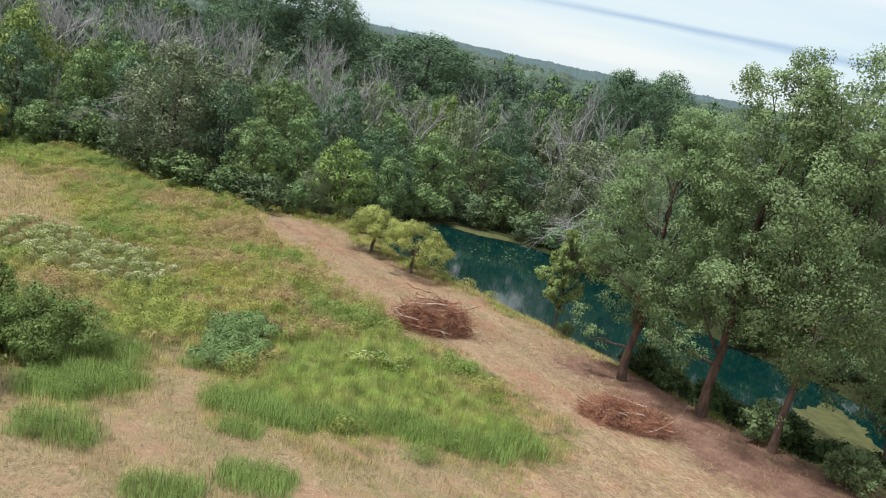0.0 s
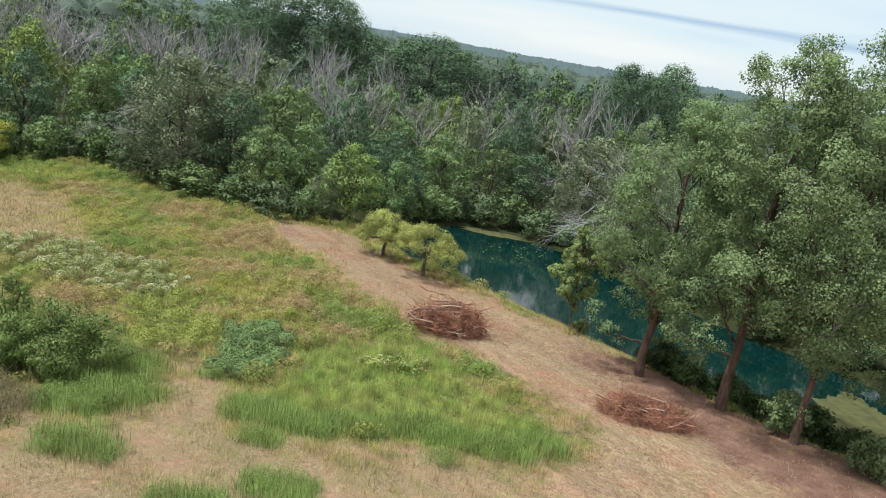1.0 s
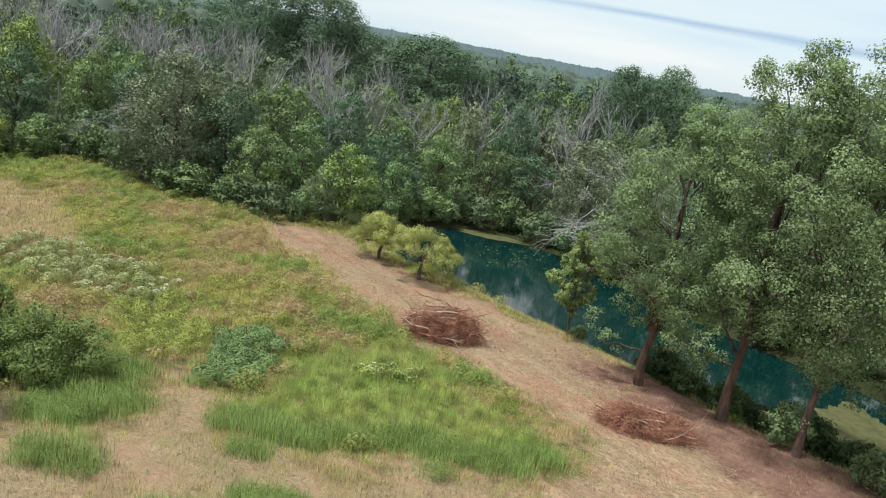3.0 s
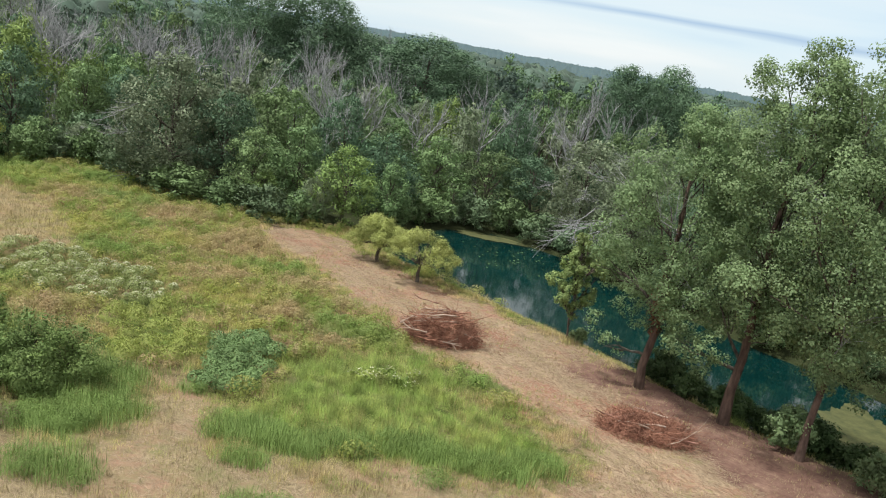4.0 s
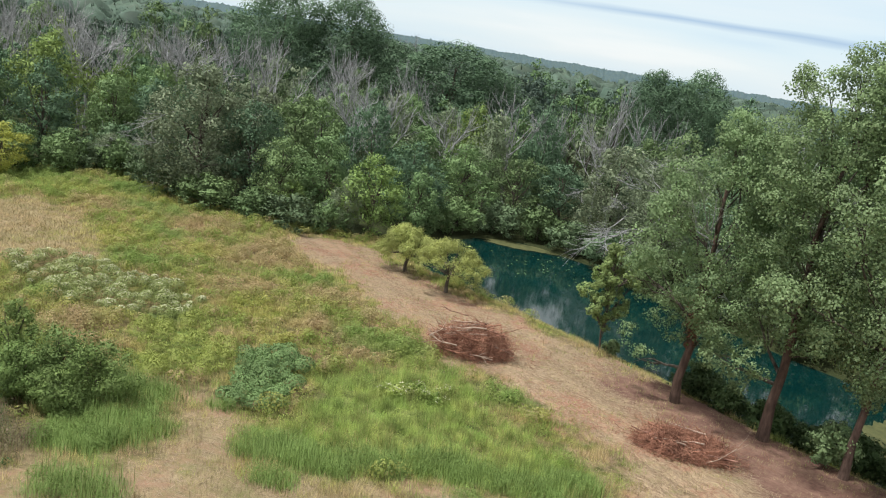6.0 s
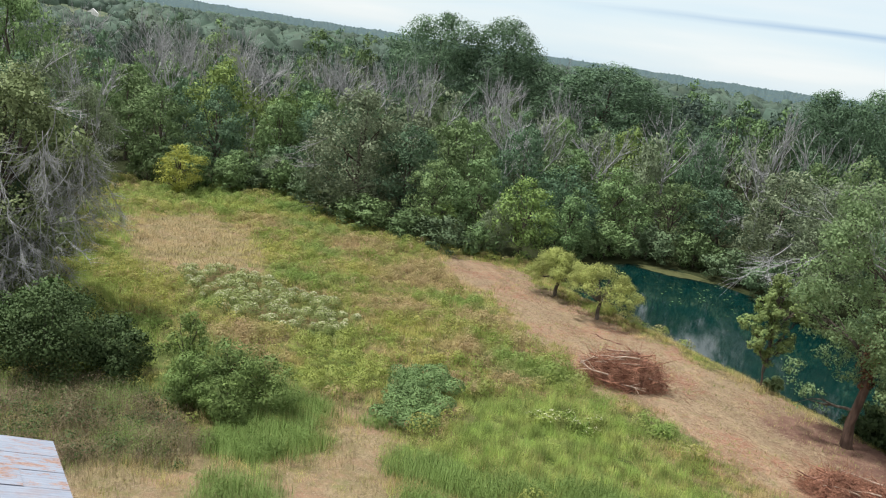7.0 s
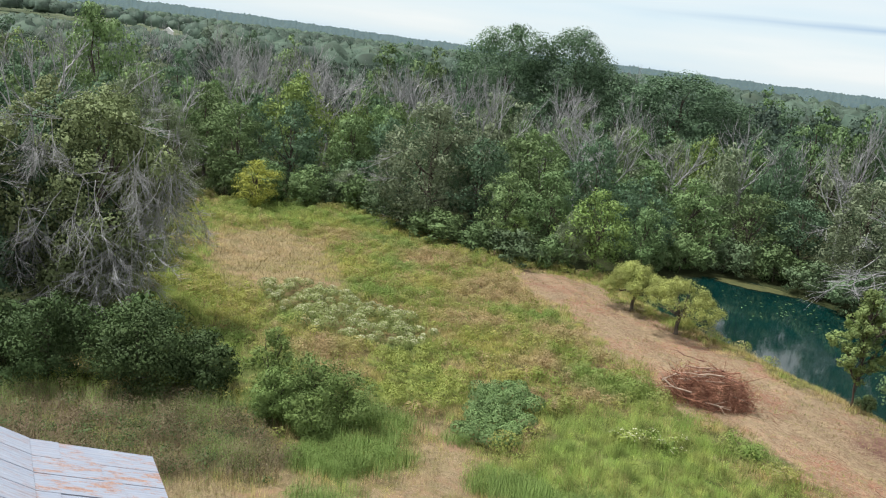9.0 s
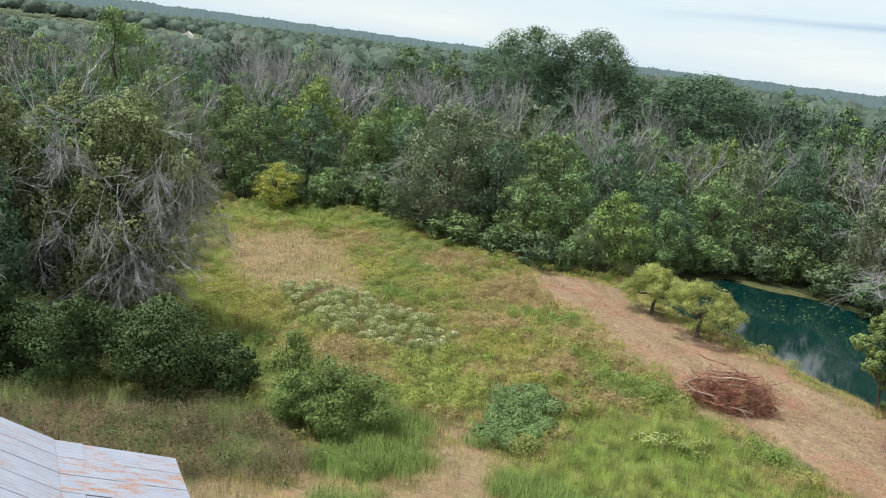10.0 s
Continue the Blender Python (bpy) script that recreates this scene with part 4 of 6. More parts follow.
# the taller trees that rise over the canopy
for k, x, y, h, w in (("tall", -33.4, 109.2, 19.0, 11.8), ("tall", -24.6, 111.3, 18.9, 12.4), ("oak_back", -29.2, 113.0, 15.0, 9.0), ("tall", -10.2, 105.4, 15.2, 15.0), ("oak_back", -3.4, 108.0, 13.4, 9.0), ("tall", -17.4, 108.0, 14.0, 10.0),
                      ("ash_mid", -62.5, 68.0, 15.2, 8.4), ("ash_back", -44.0, 112.0, 14.6, 8.0), ("oak_back", -40.5, 116.0, 14.4, 8.0), ("ash_back", 6.0, 113.0, 13.4, 9.0),
                      ("ash_back", -55.1, 120.1, 14.8, 7.6), ("oak_back", -51.6, 121.5, 14.8, 7.0), ("oak_back", -78.2, 118.7, 14.2, 8.0), ("ash_back", -76.0, 82.4, 14.4, 6.6), ("oak_back", -17.5, 140.0, 15.0, 8.4), ("ash_back", -0.4, 171.0, 15.2, 8.0), ("dead", -22.5, 140.0, 16.2, 7.0), ("dead", -35.6, 35.6, 12.4, 7.4),
                      ("oak_back", -90.0, 82.0, 12.4, 8.0), ("ash_back", -66.0, 110.0, 13.6, 8.0), ("oak_back", 3.4, 130.0, 13.4, 8.0), ("dead", 8.6, 94.0, 14.0, 7.0), ("dead", -70.0, 100.0, 13.6, 8.0), ("dead", -84.0, 104.0, 13.6, 8.0),
                      ("tall", 13.7, 95.4, 16.2, 8.4), ("tall", 18.0, 94.7, 16.4, 8.4), ("ash_back", 22.4, 93.4, 14.2, 7.6), ("ash_back", 9.6, 97.0, 13.4, 7.4), ("ash_back", 26.6, 92.0, 12.6, 7.4), ("oak_back", 24.0, 99.0, 14.6, 7.4), ("ash_back", 30.4, 88.0, 13.0, 7.4), ("ash_back", 34.6, 86.0, 12.2, 7.6), ("dead", 28.0, 90.0, 14.6, 6.4)):
    plant(k, x, y, h, w)

# the rest of the woods, at random between them
_rng = random.Random(8)
for _ in range(5200):
    a, r = radians(_rng.uniform(-54, 31)), math.sqrt(_rng.uniform(26 ** 2, 185 ** 2))
    x, y = r * math.sin(a), r * math.cos(a)
    depth = -float(inside(WOOD, np.array([x]), np.array([y]))[0])
    if depth < 2.2:
        continue
    back = r > 112
    w = _rng.uniform(5.6, 9.4) if back else _rng.uniform(5.0, 7.6)
    if any((x - px) ** 2 + (y - py) ** 2 < (0.345 * (w + pw)) ** 2 for px, py, pw in PLACED):
        continue
    u = _rng.random()
    if back:
        kind = "far" if u < (0.72 if wobble(x, y, 26.0, 3) > 0.35 else 0.9) else "dead"
        h = _rng.uniform(6.6, 10.6) + (_rng.random() < 0.14) * 2.4
        if -53 < math.degrees(a) < -36.5:
            h *= 0.72
    else:
        kind = "ash" if u < 0.42 else "oak" if u < 0.68 else "silver" if u < 0.86 else "lime" if u < 0.93 else "dead" if r > 80 else "oak"
        h = _rng.uniform(7.0, 9.4) + 2.2 * min(1, max(0, (r - 66) / 40))
        if math.degrees(a) < -18 and r > 86 and _rng.random() < 0.25:
            kind, h, w = "dead", h + 2.2, w
        if r < 54:
            kind = "close"
        elif depth > 7 and kind != "dead":
            kind += "_mid" if r < 90 else "_back"
    plant(kind, x, y, h, w, which=_rng.randrange(12), turn=_rng.uniform(0, 360))
# low growth under the edge of the wood
_low = [(x, y, w) for x, y, w in PLACED if w < 4.5]
for _ in range(900):
    a, r = radians(_rng.uniform(-52, 30)), math.sqrt(_rng.uniform(40 ** 2, 92 ** 2))
    x, y = r * math.sin(a), r * math.cos(a)
    depth = -float(inside(WOOD, np.array([x]), np.array([y]))[0])
    if not 0.8 < depth < 9 or len(_low) > 74 or any((x - px) ** 2 + (y - py) ** 2 < (0.36 * (3.6 + pw)) ** 2 for px, py, pw in _low):
        continue
    _low.append((x, y, 3.6))
    plant("shrub", x, y, _rng.uniform(2.4, 4.4), _rng.uniform(3.2, 4.6), which=_rng.randrange(12), label="leafy shrub growing under the woodland trees")
# kinds that found no place
for _kind, (_made, *_rest) in SPECIES.items():
    for _i, _root in enumerate(_made):
        if not _used.get((_kind, _i)):
            for _o in (*_root.children_recursive, _root):
                bpy.data.objects.remove(_o)


# ---- cottonwoods on the pond's bank ----
def cottonwood(x, y, height, width, low, seed, trunk=0.27, lean=(0.0, 0.0), count=95, per_area=330, spare=0, label="", group="cottonwoods on the pond bank", leaf=M_COTTON, skirts=()):
    """A tall tree with reddish-brown trunk, separate limbs, and a loose crown of many leaf clumps."""
    rng = np.random.default_rng(seed)
    root = new("cottonwood_tree")
    root.matrix_basis = pose(x, y, gz(x, y) - 0.05)
    cl = crown_clumps(rng, height, low, width, int(count * 0.44), (0.1, 0.18), 0.12) + list(skirts)
    cl = [(cx + lean[0] * cz, cy + lean[1] * cz, cz, r) for cx, cy, cz, r in cl]
    line = bent(rng, (0, 0, -0.25), (lean[0] * height * 0.85, lean[1] * height * 0.85, height * 0.85), 9, 0.008)
    rad = np.linspace(trunk, trunk * 0.16, 9)
    rad[0] *= 1.3
    v, f = tubes([(line, rad)], 10)
    part("trunk", smooth(mesh_of("trunk", v, f)), M_REDBARK, root, "reddish-brown furrowed trunk")
    for i, (cx, cy, cz, r) in enumerate(cl[:: max(1, len(cl) // 16)]):
        h = max(low * 0.75, cz * rng.uniform(0.55, 0.8))
        h = min(h, height * 0.8)
        k = h / (height * 0.85)
        a = np.array([lean[0] * h, lean[1] * h, h])
        out = [(bent(rng, a, (cx, cy, cz), 5, 0.04), np.linspace(trunk * 0.42 * (1.1 - 0.7 * k), 0.02, 5))]
        for _ in range(3):
            out.append((bent(rng, a + (np.array([cx, cy, cz]) - a) * rng.uniform(0.4, 0.8), np.array([cx, cy, cz]) + np.clip(rng.normal(size=3), -1, 1) * r * 0.5, 4, 0.05), np.linspace(0.035, 0.01, 4)))
        v, f = tubes(out, 5)
        part("limb", smooth(mesh_of("limb", v, f)), M_BARK, root)
    for i in range(spare):
        a = rng.uniform(0, 6.28)
        h = height * rng.uniform(0.25, 0.6)
        out = []
        sprout(rng, (lean[0] * h, lean[1] * h, h), (math.cos(a), math.sin(a), 0.4), width * 0.42, 0.04, 2, out, 0.8, 0.02, 4)
        v, f = tubes(out, 4)
        part("dead_branch", mesh_of("dead_branch", v, f), M_DEAD, root, "bare pale dead branch")
    v, f = clump_leaves(puffs(cl, 11, rng, (0.24, 0.48)), per_area * 1.5, 0.108, 0.09, rng, 0.3, jitter=0.5)
    part("crown", mesh_of("crown", v, f), leaf, root)
    return tagged(root, label or "tall cottonwood with grey-green leaves and a red-brown trunk", "tree", group)


cottonwood(8.5, 37.3, 13.2, 7.0, 2.2, 101, 0.21, (0.0, 0.0), 116, 290, 6, "tall cottonwood with a forked trunk and a few dead twigs", skirts=((-1.9, -0.4, 1.9, 0.62), (-2.4, 0.4, 2.5, 0.7), (1.6, 1.0, 2.6, 0.7)))
cottonwood(11.6, 34.6, 16.2, 7.6, 3.3, 102, 0.22, (0.01, 0.0), 140, 290, 0, skirts=((-1.7, -0.3, 2.9, 0.85), (-2.2, 0.2, 4.0, 0.9), (-1.2, 0.9, 2.0, 0.5), (-2.6, -0.5, 3.2, 0.8), (-1.4, -1.1, 3.6, 0.8), (-3.0, 0.3, 4.6, 0.9)))
cottonwood(13.95, 32.1, 16.9, 9.4, 2.8, 103, 0.16, (0.012, 0.0), 136, 290, 2, skirts=((1.8, 0.8, 3.0, 0.8),))
cottonwood(19.0, 33.3, 9.6, 4.8, 1.6, 108, 0.14, (0.0, 0.0), 70, 300, 1, "leafy young cottonwood standing over the water's edge")
cottonwood(26.2, 39.6, 12.4, 7.6, 0.6, 104, 0.22, (0.0, 0.0), 80, 230, 2, "leafy cottonwood growing at the pond's edge")
cottonwood(20.6, 30.6, 13.0, 6.4, 1.2, 105, 0.24, (0.0, 0.0), 80, 260, 1, "leafy cottonwood beside the end of the mown strip")
cottonwood(25.2, 45.0, 12.6, 8.6, 0.5, 106, 0.2, (0.0, 0.0), 90, 260, 3, "leafy tree overhanging the water of the pond")
cottonwood(5.55, 42.9, 5.9, 2.9, 1.1, 107, 0.055, (-0.02, 0.0), 60, 900, 0, "slender young cottonwood leaning over the bank", leaf=M_SAPLING)


def vine(x, y, low, high, seed):
    """A dried climber on a trunk."""
    rng = np.random.default_rng(seed)
    n = 700
    t, a = rng.random(n), rng.uniform(0, 6.283, n)
    rad = 0.2 + np.abs(rng.normal(size=n)) * 0.2 * np.sin(t * 3.14)
    p = np.stack([np.cos(a) * rad, np.sin(a) * rad, low + (high - low) * t], 1)
    v, f = leaf_quads(p, np.stack([np.cos(a), np.sin(a), rng.normal(size=n)], 1), 0.13, 0.09, rng)
    ob = part("climbing_vine", mesh_of("climbing_vine", v, f), M_VINE)
    ob.matrix_basis = pose(x, y, gz(x, y))
    tagged(ob, "dried reddish-brown vine climbing a cottonwood trunk", "vine")


vine(8.5, 37.3, 2.6, 5.4, 5)


def overhanging_branch(x, y, z, way, length, seed):
    rng = np.random.default_rng(seed)
    out = []
    sprout(rng, (0, 0, 0), way, length, 0.07, 2, out, 0.6, 0.03, 6, 6)
    v, f = tubes(out, 4)
    ob = part("overhanging_branch", smooth(mesh_of("overhanging_branch", v, f)), M_DEAD)
    ob.matrix_basis = pose(x, y, z)
    tagged(ob, "bare pale branch hanging from the wood over the pond", "branch", "bare branches over the pond")


overhanging_branch(8.8, 67.4, 1.4, (-0.8, -0.55, -0.32), 5.0, 3)
overhanging_branch(9.6, 66.2, 0.6, (-0.7, -0.7, -0.3), 4.6, 4)
overhanging_branch(10.8, 63.6, 2.4, (-0.6, -0.6, -0.15), 4.0, 6)


def young_tree(x, y, height, width, seed, lean=0.0):
    """A small tree of the bank: short forked trunk and a flat, light green crown."""
    rng = np.random.default_rng(seed)
    root = new("young_tree")
    root.matrix_basis = pose(x, y, gz(x, y) - 0.04)
    v, f = tubes([(bent(rng, (0, 0, -0.2), (lean, 0, height * 0.34), 5, 0.02), np.array([0.17, 0.12, 0.105, 0.1, 0.095]))], 8)
    part("trunk", smooth(mesh_of("trunk", v, f)), M_BARK, root)
    cl = []
    for i in range(40):
        a, u = i * 2.39996 + rng.normal() * 0.3, math.sqrt((i + rng.random()) / 40)
        rho = u * (width / 2 - 0.3) * rng.uniform(0.85, 1.12)
        cl.append((rho * math.cos(a) + lean, rho * math.sin(a), height * (0.84 - 0.36 * u ** 2 - rng.uniform(0, 0.2)), rng.uniform(0.38, 0.6)))
    for cx, cy, cz, r in cl[::3]:
        v, f = tubes([(bent(rng, (lean, 0, height * 0.33), (cx, cy, cz), 5, 0.05), np.linspace(0.07, 0.015, 5))], 5)
        part("limb", smooth(mesh_of("limb", v, f)), M_BARK, root)
    v, f = clump_leaves(puffs(cl, 8, rng, (0.4, 0.7)), 860, 0.08, 0.05, rng, 0.3, 0.5)
    part("crown", mesh_of("crown", v, f), M_YOUNG, root)
    return tagged(root, "small yellow-green tree on the mown bank", "tree", "small trees on the bank")


young_tree(-3.15, 49.1, 3.7, 4.9, 201, 0.12)
young_tree(-6.15, 52.3, 3.5, 3.9, 202, 0.15)


# ---- the old trees and bushes beside the shed ----
def old_tree(x, y, height, width, seed, dead, low=0.8, leaf=M_OLD, dense=300):
    root = tree_template("old_tree", seed, leaf, M_BARK, height, width, low, 60, (0.09, 0.17), dense, 0.125, 0.08, dead, 0.3, 0.28, 1.1, 12, 6, core=0.6)
    root.matrix_basis = pose(x, y, gz(x, y) - 0.05)
    return tagged(root, "old grey-green tree hung with dead grey branches", "tree", "old trees beside the shed")


old_tree(-25.6, 28.6, 10.4, 7.0, 301, 24, 0.4, dense=430)
old_tree(-29.4, 25.6, 9.8, 6.6, 303, 14, 0.4)
# darker leaf here, painting in the dim interior of the stand
old_tree(-27.6, 22.6, 8.6, 5.6, 305, 9, 0.4, M_OAK)
old_tree(-31.5, 31.5, 9.8, 6.4, 304, 6)


def hanging_brush(x, y, z, seed, length=2.6):
    """A fallen, dried branch caught in the old tree."""
    rng = np.random.default_rng(seed)
    out = []
    for i in range(7):
        sprout(rng, rng.normal(size=3) * 0.4, (rng.normal() * 0.3 + 0.1, rng.normal() * 0.3 - 0.15, -1.0), length, 0.02, 2, out, 0.5, 0.04, 7)
    v, f = tubes(out, 3)
    ob = part("hanging_branch", mesh_of("hanging_branch", v, f), M_DEAD)
    ob.matrix_basis = pose(x, y, z)
    return tagged(ob, "dried grey branch hanging down in the old tree", "branch", "hanging dead branches")


hanging_brush(-22.8, 27.4, 3.6, 1, 2.3)
hanging_brush(-22.2, 28.2, 5.0, 2, 2.1)
hanging_brush(-23.6, 30.2, 6.6, 5, 1.9)
hanging_brush(-23.4, 26.4, 3.0, 4, 1.7)
hanging_brush(-22.6, 29.4, 5.6, 6, 1.6)
hanging_brush(-23.0, 27.8, 6.8, 7, 1.8)
hanging_brush(-24.4, 26.6, 5.4, 8, 2.2)
hanging_brush(-26.6, 25.6, 4.4, 9, 2.0)
hanging_brush(-26.0, 26.2, 7.6, 10, 1.6)


def bush(x, y, height, width, seed, leaf=M_BUSH, label="leafy dark green bush standing in the meadow", fine=1.0):
    root = tree_template("bush", seed, leaf, M_BARK, height, width, 0.1, 22, (0.14, 0.25), 300 / fine ** 1.6, 0.12 * fine, 0.078 * fine, 0, 0.08, 0.06, 0.2, 6, 6, core=0.5)
    root.matrix_basis = pose(x, y, gz(x, y) - 0.04)
    return tagged(root, label, "bush", "bushes beside the shed")


bush(-15.5, 26.4, 2.9, 1.7, 401, label="tall narrow dark green bush in the meadow", fine=0.5)
bush(-13.5, 25.5, 2.35, 2.8, 402, fine=0.5)
bush(-12.2, 25.7, 2.0, 2.5, 403, fine=0.5)
bush(-14.4, 24.7, 1.8, 2.2, 414, fine=0.5)
bush(-12.7, 24.3, 1.4, 2.0, 415, fine=0.5)
# the next few take the darkened leaf: old trees' shade put in the colour
bush(-22.2, 22.6, 3.3, 3.6, 404, M_SHADEBUSH, label="green bush under the old trees, leaves darkened for their shade", fine=0.75)
bush(-19.3, 23.8, 3.2, 4.2, 405, M_SHADEBUSH, label="green bush under the old trees, leaves darkened for their shade", fine=0.75)
bush(-24.8, 21.8, 3.5, 3.8, 406, M_SHADEBUSH, label="green bush under the old trees, leaves darkened for their shade")
bush(-17.9, 25.5, 1.9, 3.2, 416, M_SHADEBUSH, label="green bush under the old trees, leaves darkened for their shade", fine=0.75)
bush(-20.8, 25.6, 2.8, 3.6, 407, M_SHADEBUSH, label="green bush under the old trees, leaves darkened for their shade")
bush(13.75, 33.2, 1.9, 2.0, 408, M_COTTON, "grey-green bush at the foot of a cottonwood")
bush(16.3, 30.1, 1.5, 2.3, 409, M_COTTON, "low green bush at the end of the bank")
# bank bushes have the cottonwoods' deep shadow painted into their leaves
bush(12.6, 37.0, 1.5, 2.4, 410, M_SHADEBUSH, "low bush on the pond's bank, leaves darkened for tree shade")
bush(9.8, 39.6, 1.7, 2.6, 411, M_SHADEBUSH, "low bush on the pond's bank, leaves darkened for tree shade")
bush(15.6, 35.2, 1.7, 2.6, 412, M_SHADEBUSH, "low bush on the pond's bank, leaves darkened for tree shade")
for i, (x, y) in enumerate(((11.1, 38.5), (14.1, 36.0), (17.0, 34.0), (18.9, 32.8), (10.4, 40.2), (13.0, 38.0), (16.0, 35.6))):
    bush(x, y, 1.2, 2.3, 420 + i, M_SHADEBUSH, "low bush on the pond's bank, leaves darkened for tree shade")
bush(6.3, 44.0, 0.9, 1.1, 413, M_COTTON, "small green bush at the water's edge")


# ---- brush piles ----
def brush_pile(x, y, turn, lx, ly, lz, twigs, seed, material, dark, label, logs):
    rng = np.random.default_rng(seed)
    root = new("brush_pile")
    root.matrix_basis = pose(x, y, gz(x, y), 0, 0, turn)

    def place():
        while True:
            p = rng.uniform(-1, 1, 3)
            p[2] = abs(p[2])
            if (np.abs(p) ** 3).sum() < 1:
                lump = 1 + 0.25 * math.sin(5 * p[0] + seed) * math.cos(4 * p[1])
                p = p * (0.35 + 0.65 * math.sqrt(p @ p)) / max(0.2, math.sqrt(p @ p)) if rng.random() < 0.7 else p
                return p * np.array([lx, ly, lz * lump])
    for i in range(logs):
        p = place()
        a = rng.normal() * 0.5 + (math.pi if rng.random() < 0.5 else 0)
        w = np.array([math.cos(a), math.sin(a), rng.normal() * 0.12])
        ln = rng.uniform(0.8, 1.7)
        out = []
        sprout(rng, p - w * ln * 0.5 + np.array([0, 0, 0.1]), w, ln, rng.uniform(0.022, 0.045), 1, out, 0.5, 0.0, 3)
        for pts, _ in out:
            pts[:, 2] = np.maximum(pts[:, 2], 0.02)
        v, f = tubes(out, 5)
        part("branch", smooth(mesh_of("branch", v, f)), M_CUT if i % 4 == 0 else dark if i % 4 == 1 else material, root)
    for i in range(logs // 8):
        w = np.array([-1.0, rng.normal() * 0.3, -0.12 + rng.normal() * 0.1])
        p = np.array([rng.uniform(-0.3, 0.4) * lx, rng.uniform(-0.5, 0.5) * ly, lz * rng.uniform(0.7, 1.0)])
        w *= rng.uniform(0.7, 1.05) * lx / np.linalg.norm(w)
        out = [(bent(rng, p, p + w, 6, 0.012), np.linspace(rng.uniform(0.03, 0.042), 0.016, 6))]
        v, f = tubes(out, 5)
        part("branch", smooth(mesh_of("branch", v, f)), M_CUT, root)
    out = []
    for i in range(twigs):
        p = place()
        p *= np.array([1, 1, 1]) * rng.uniform(0.75, 1.02)
        w = rng.normal(size=3) * np.array([1, 0.8, 0.45])
        sprout(rng, p, w, rng.uniform(0.35, 0.85), 0.011, 1, out, 0.7, 0.02, 2, 4)
    for i in range(twigs // 4):
        p = rng.normal(size=3) * np.array([lx, ly, 0]) * 0.75
        w = rng.normal(size=3) * np.array([1, 1, 0.05])
        sprout(rng, p + np.array([0, 0, 0.03]), w, rng.uniform(0.25, 0.6), 0.009, 1, out, 0.6, 0.02, 1, 3)
    for pts, _ in out:
        pts[:, 2] = np.maximum(pts[:, 2], 0.01 + 0.03 * rng.random())
    v, f = tubes(out, 3)
    part("brushwood", mesh_of("brushwood", v, f), material, root)["kind"] = "stuff"
    # leaves still on the twigs
    n = 9000
    d = rng.normal(size=(n, 3))
    d[:, 2] = np.abs(d[:, 2])
    d /= np.linalg.norm(d, axis=1)[:, None]
    p = d / ((np.abs(d) ** 3).sum(1) ** (1 / 3))[:, None] * np.array([lx, ly, lz]) * rng.uniform(0.5, 0.97, n)[:, None]
    v, f = leaf_quads(p, d + rng.normal(size=(n, 3)) * 0.8, 0.085, 0.026, rng)
    part("dried_foliage", mesh_of("dried_foliage", v, f), material, root)["kind"] = "stuff"
    return tagged(root, label, "brush pile", "brush piles on the mown strip")


brush_pile(-0.75, 38.5, 14, 2.0, 1.3, 1.5, 1000, 7, M_BRUSH, M_BRUSHDARK, "heaped pile of cut reddish-brown branches on the mown strip", 34)
brush_pile(7.8, 31.6, -6, 1.95, 1.3, 0.72, 900, 9, M_BRUSH, M_BRUSHDARK, "low spread pile of cut brown twigs under the cottonwoods", 16)


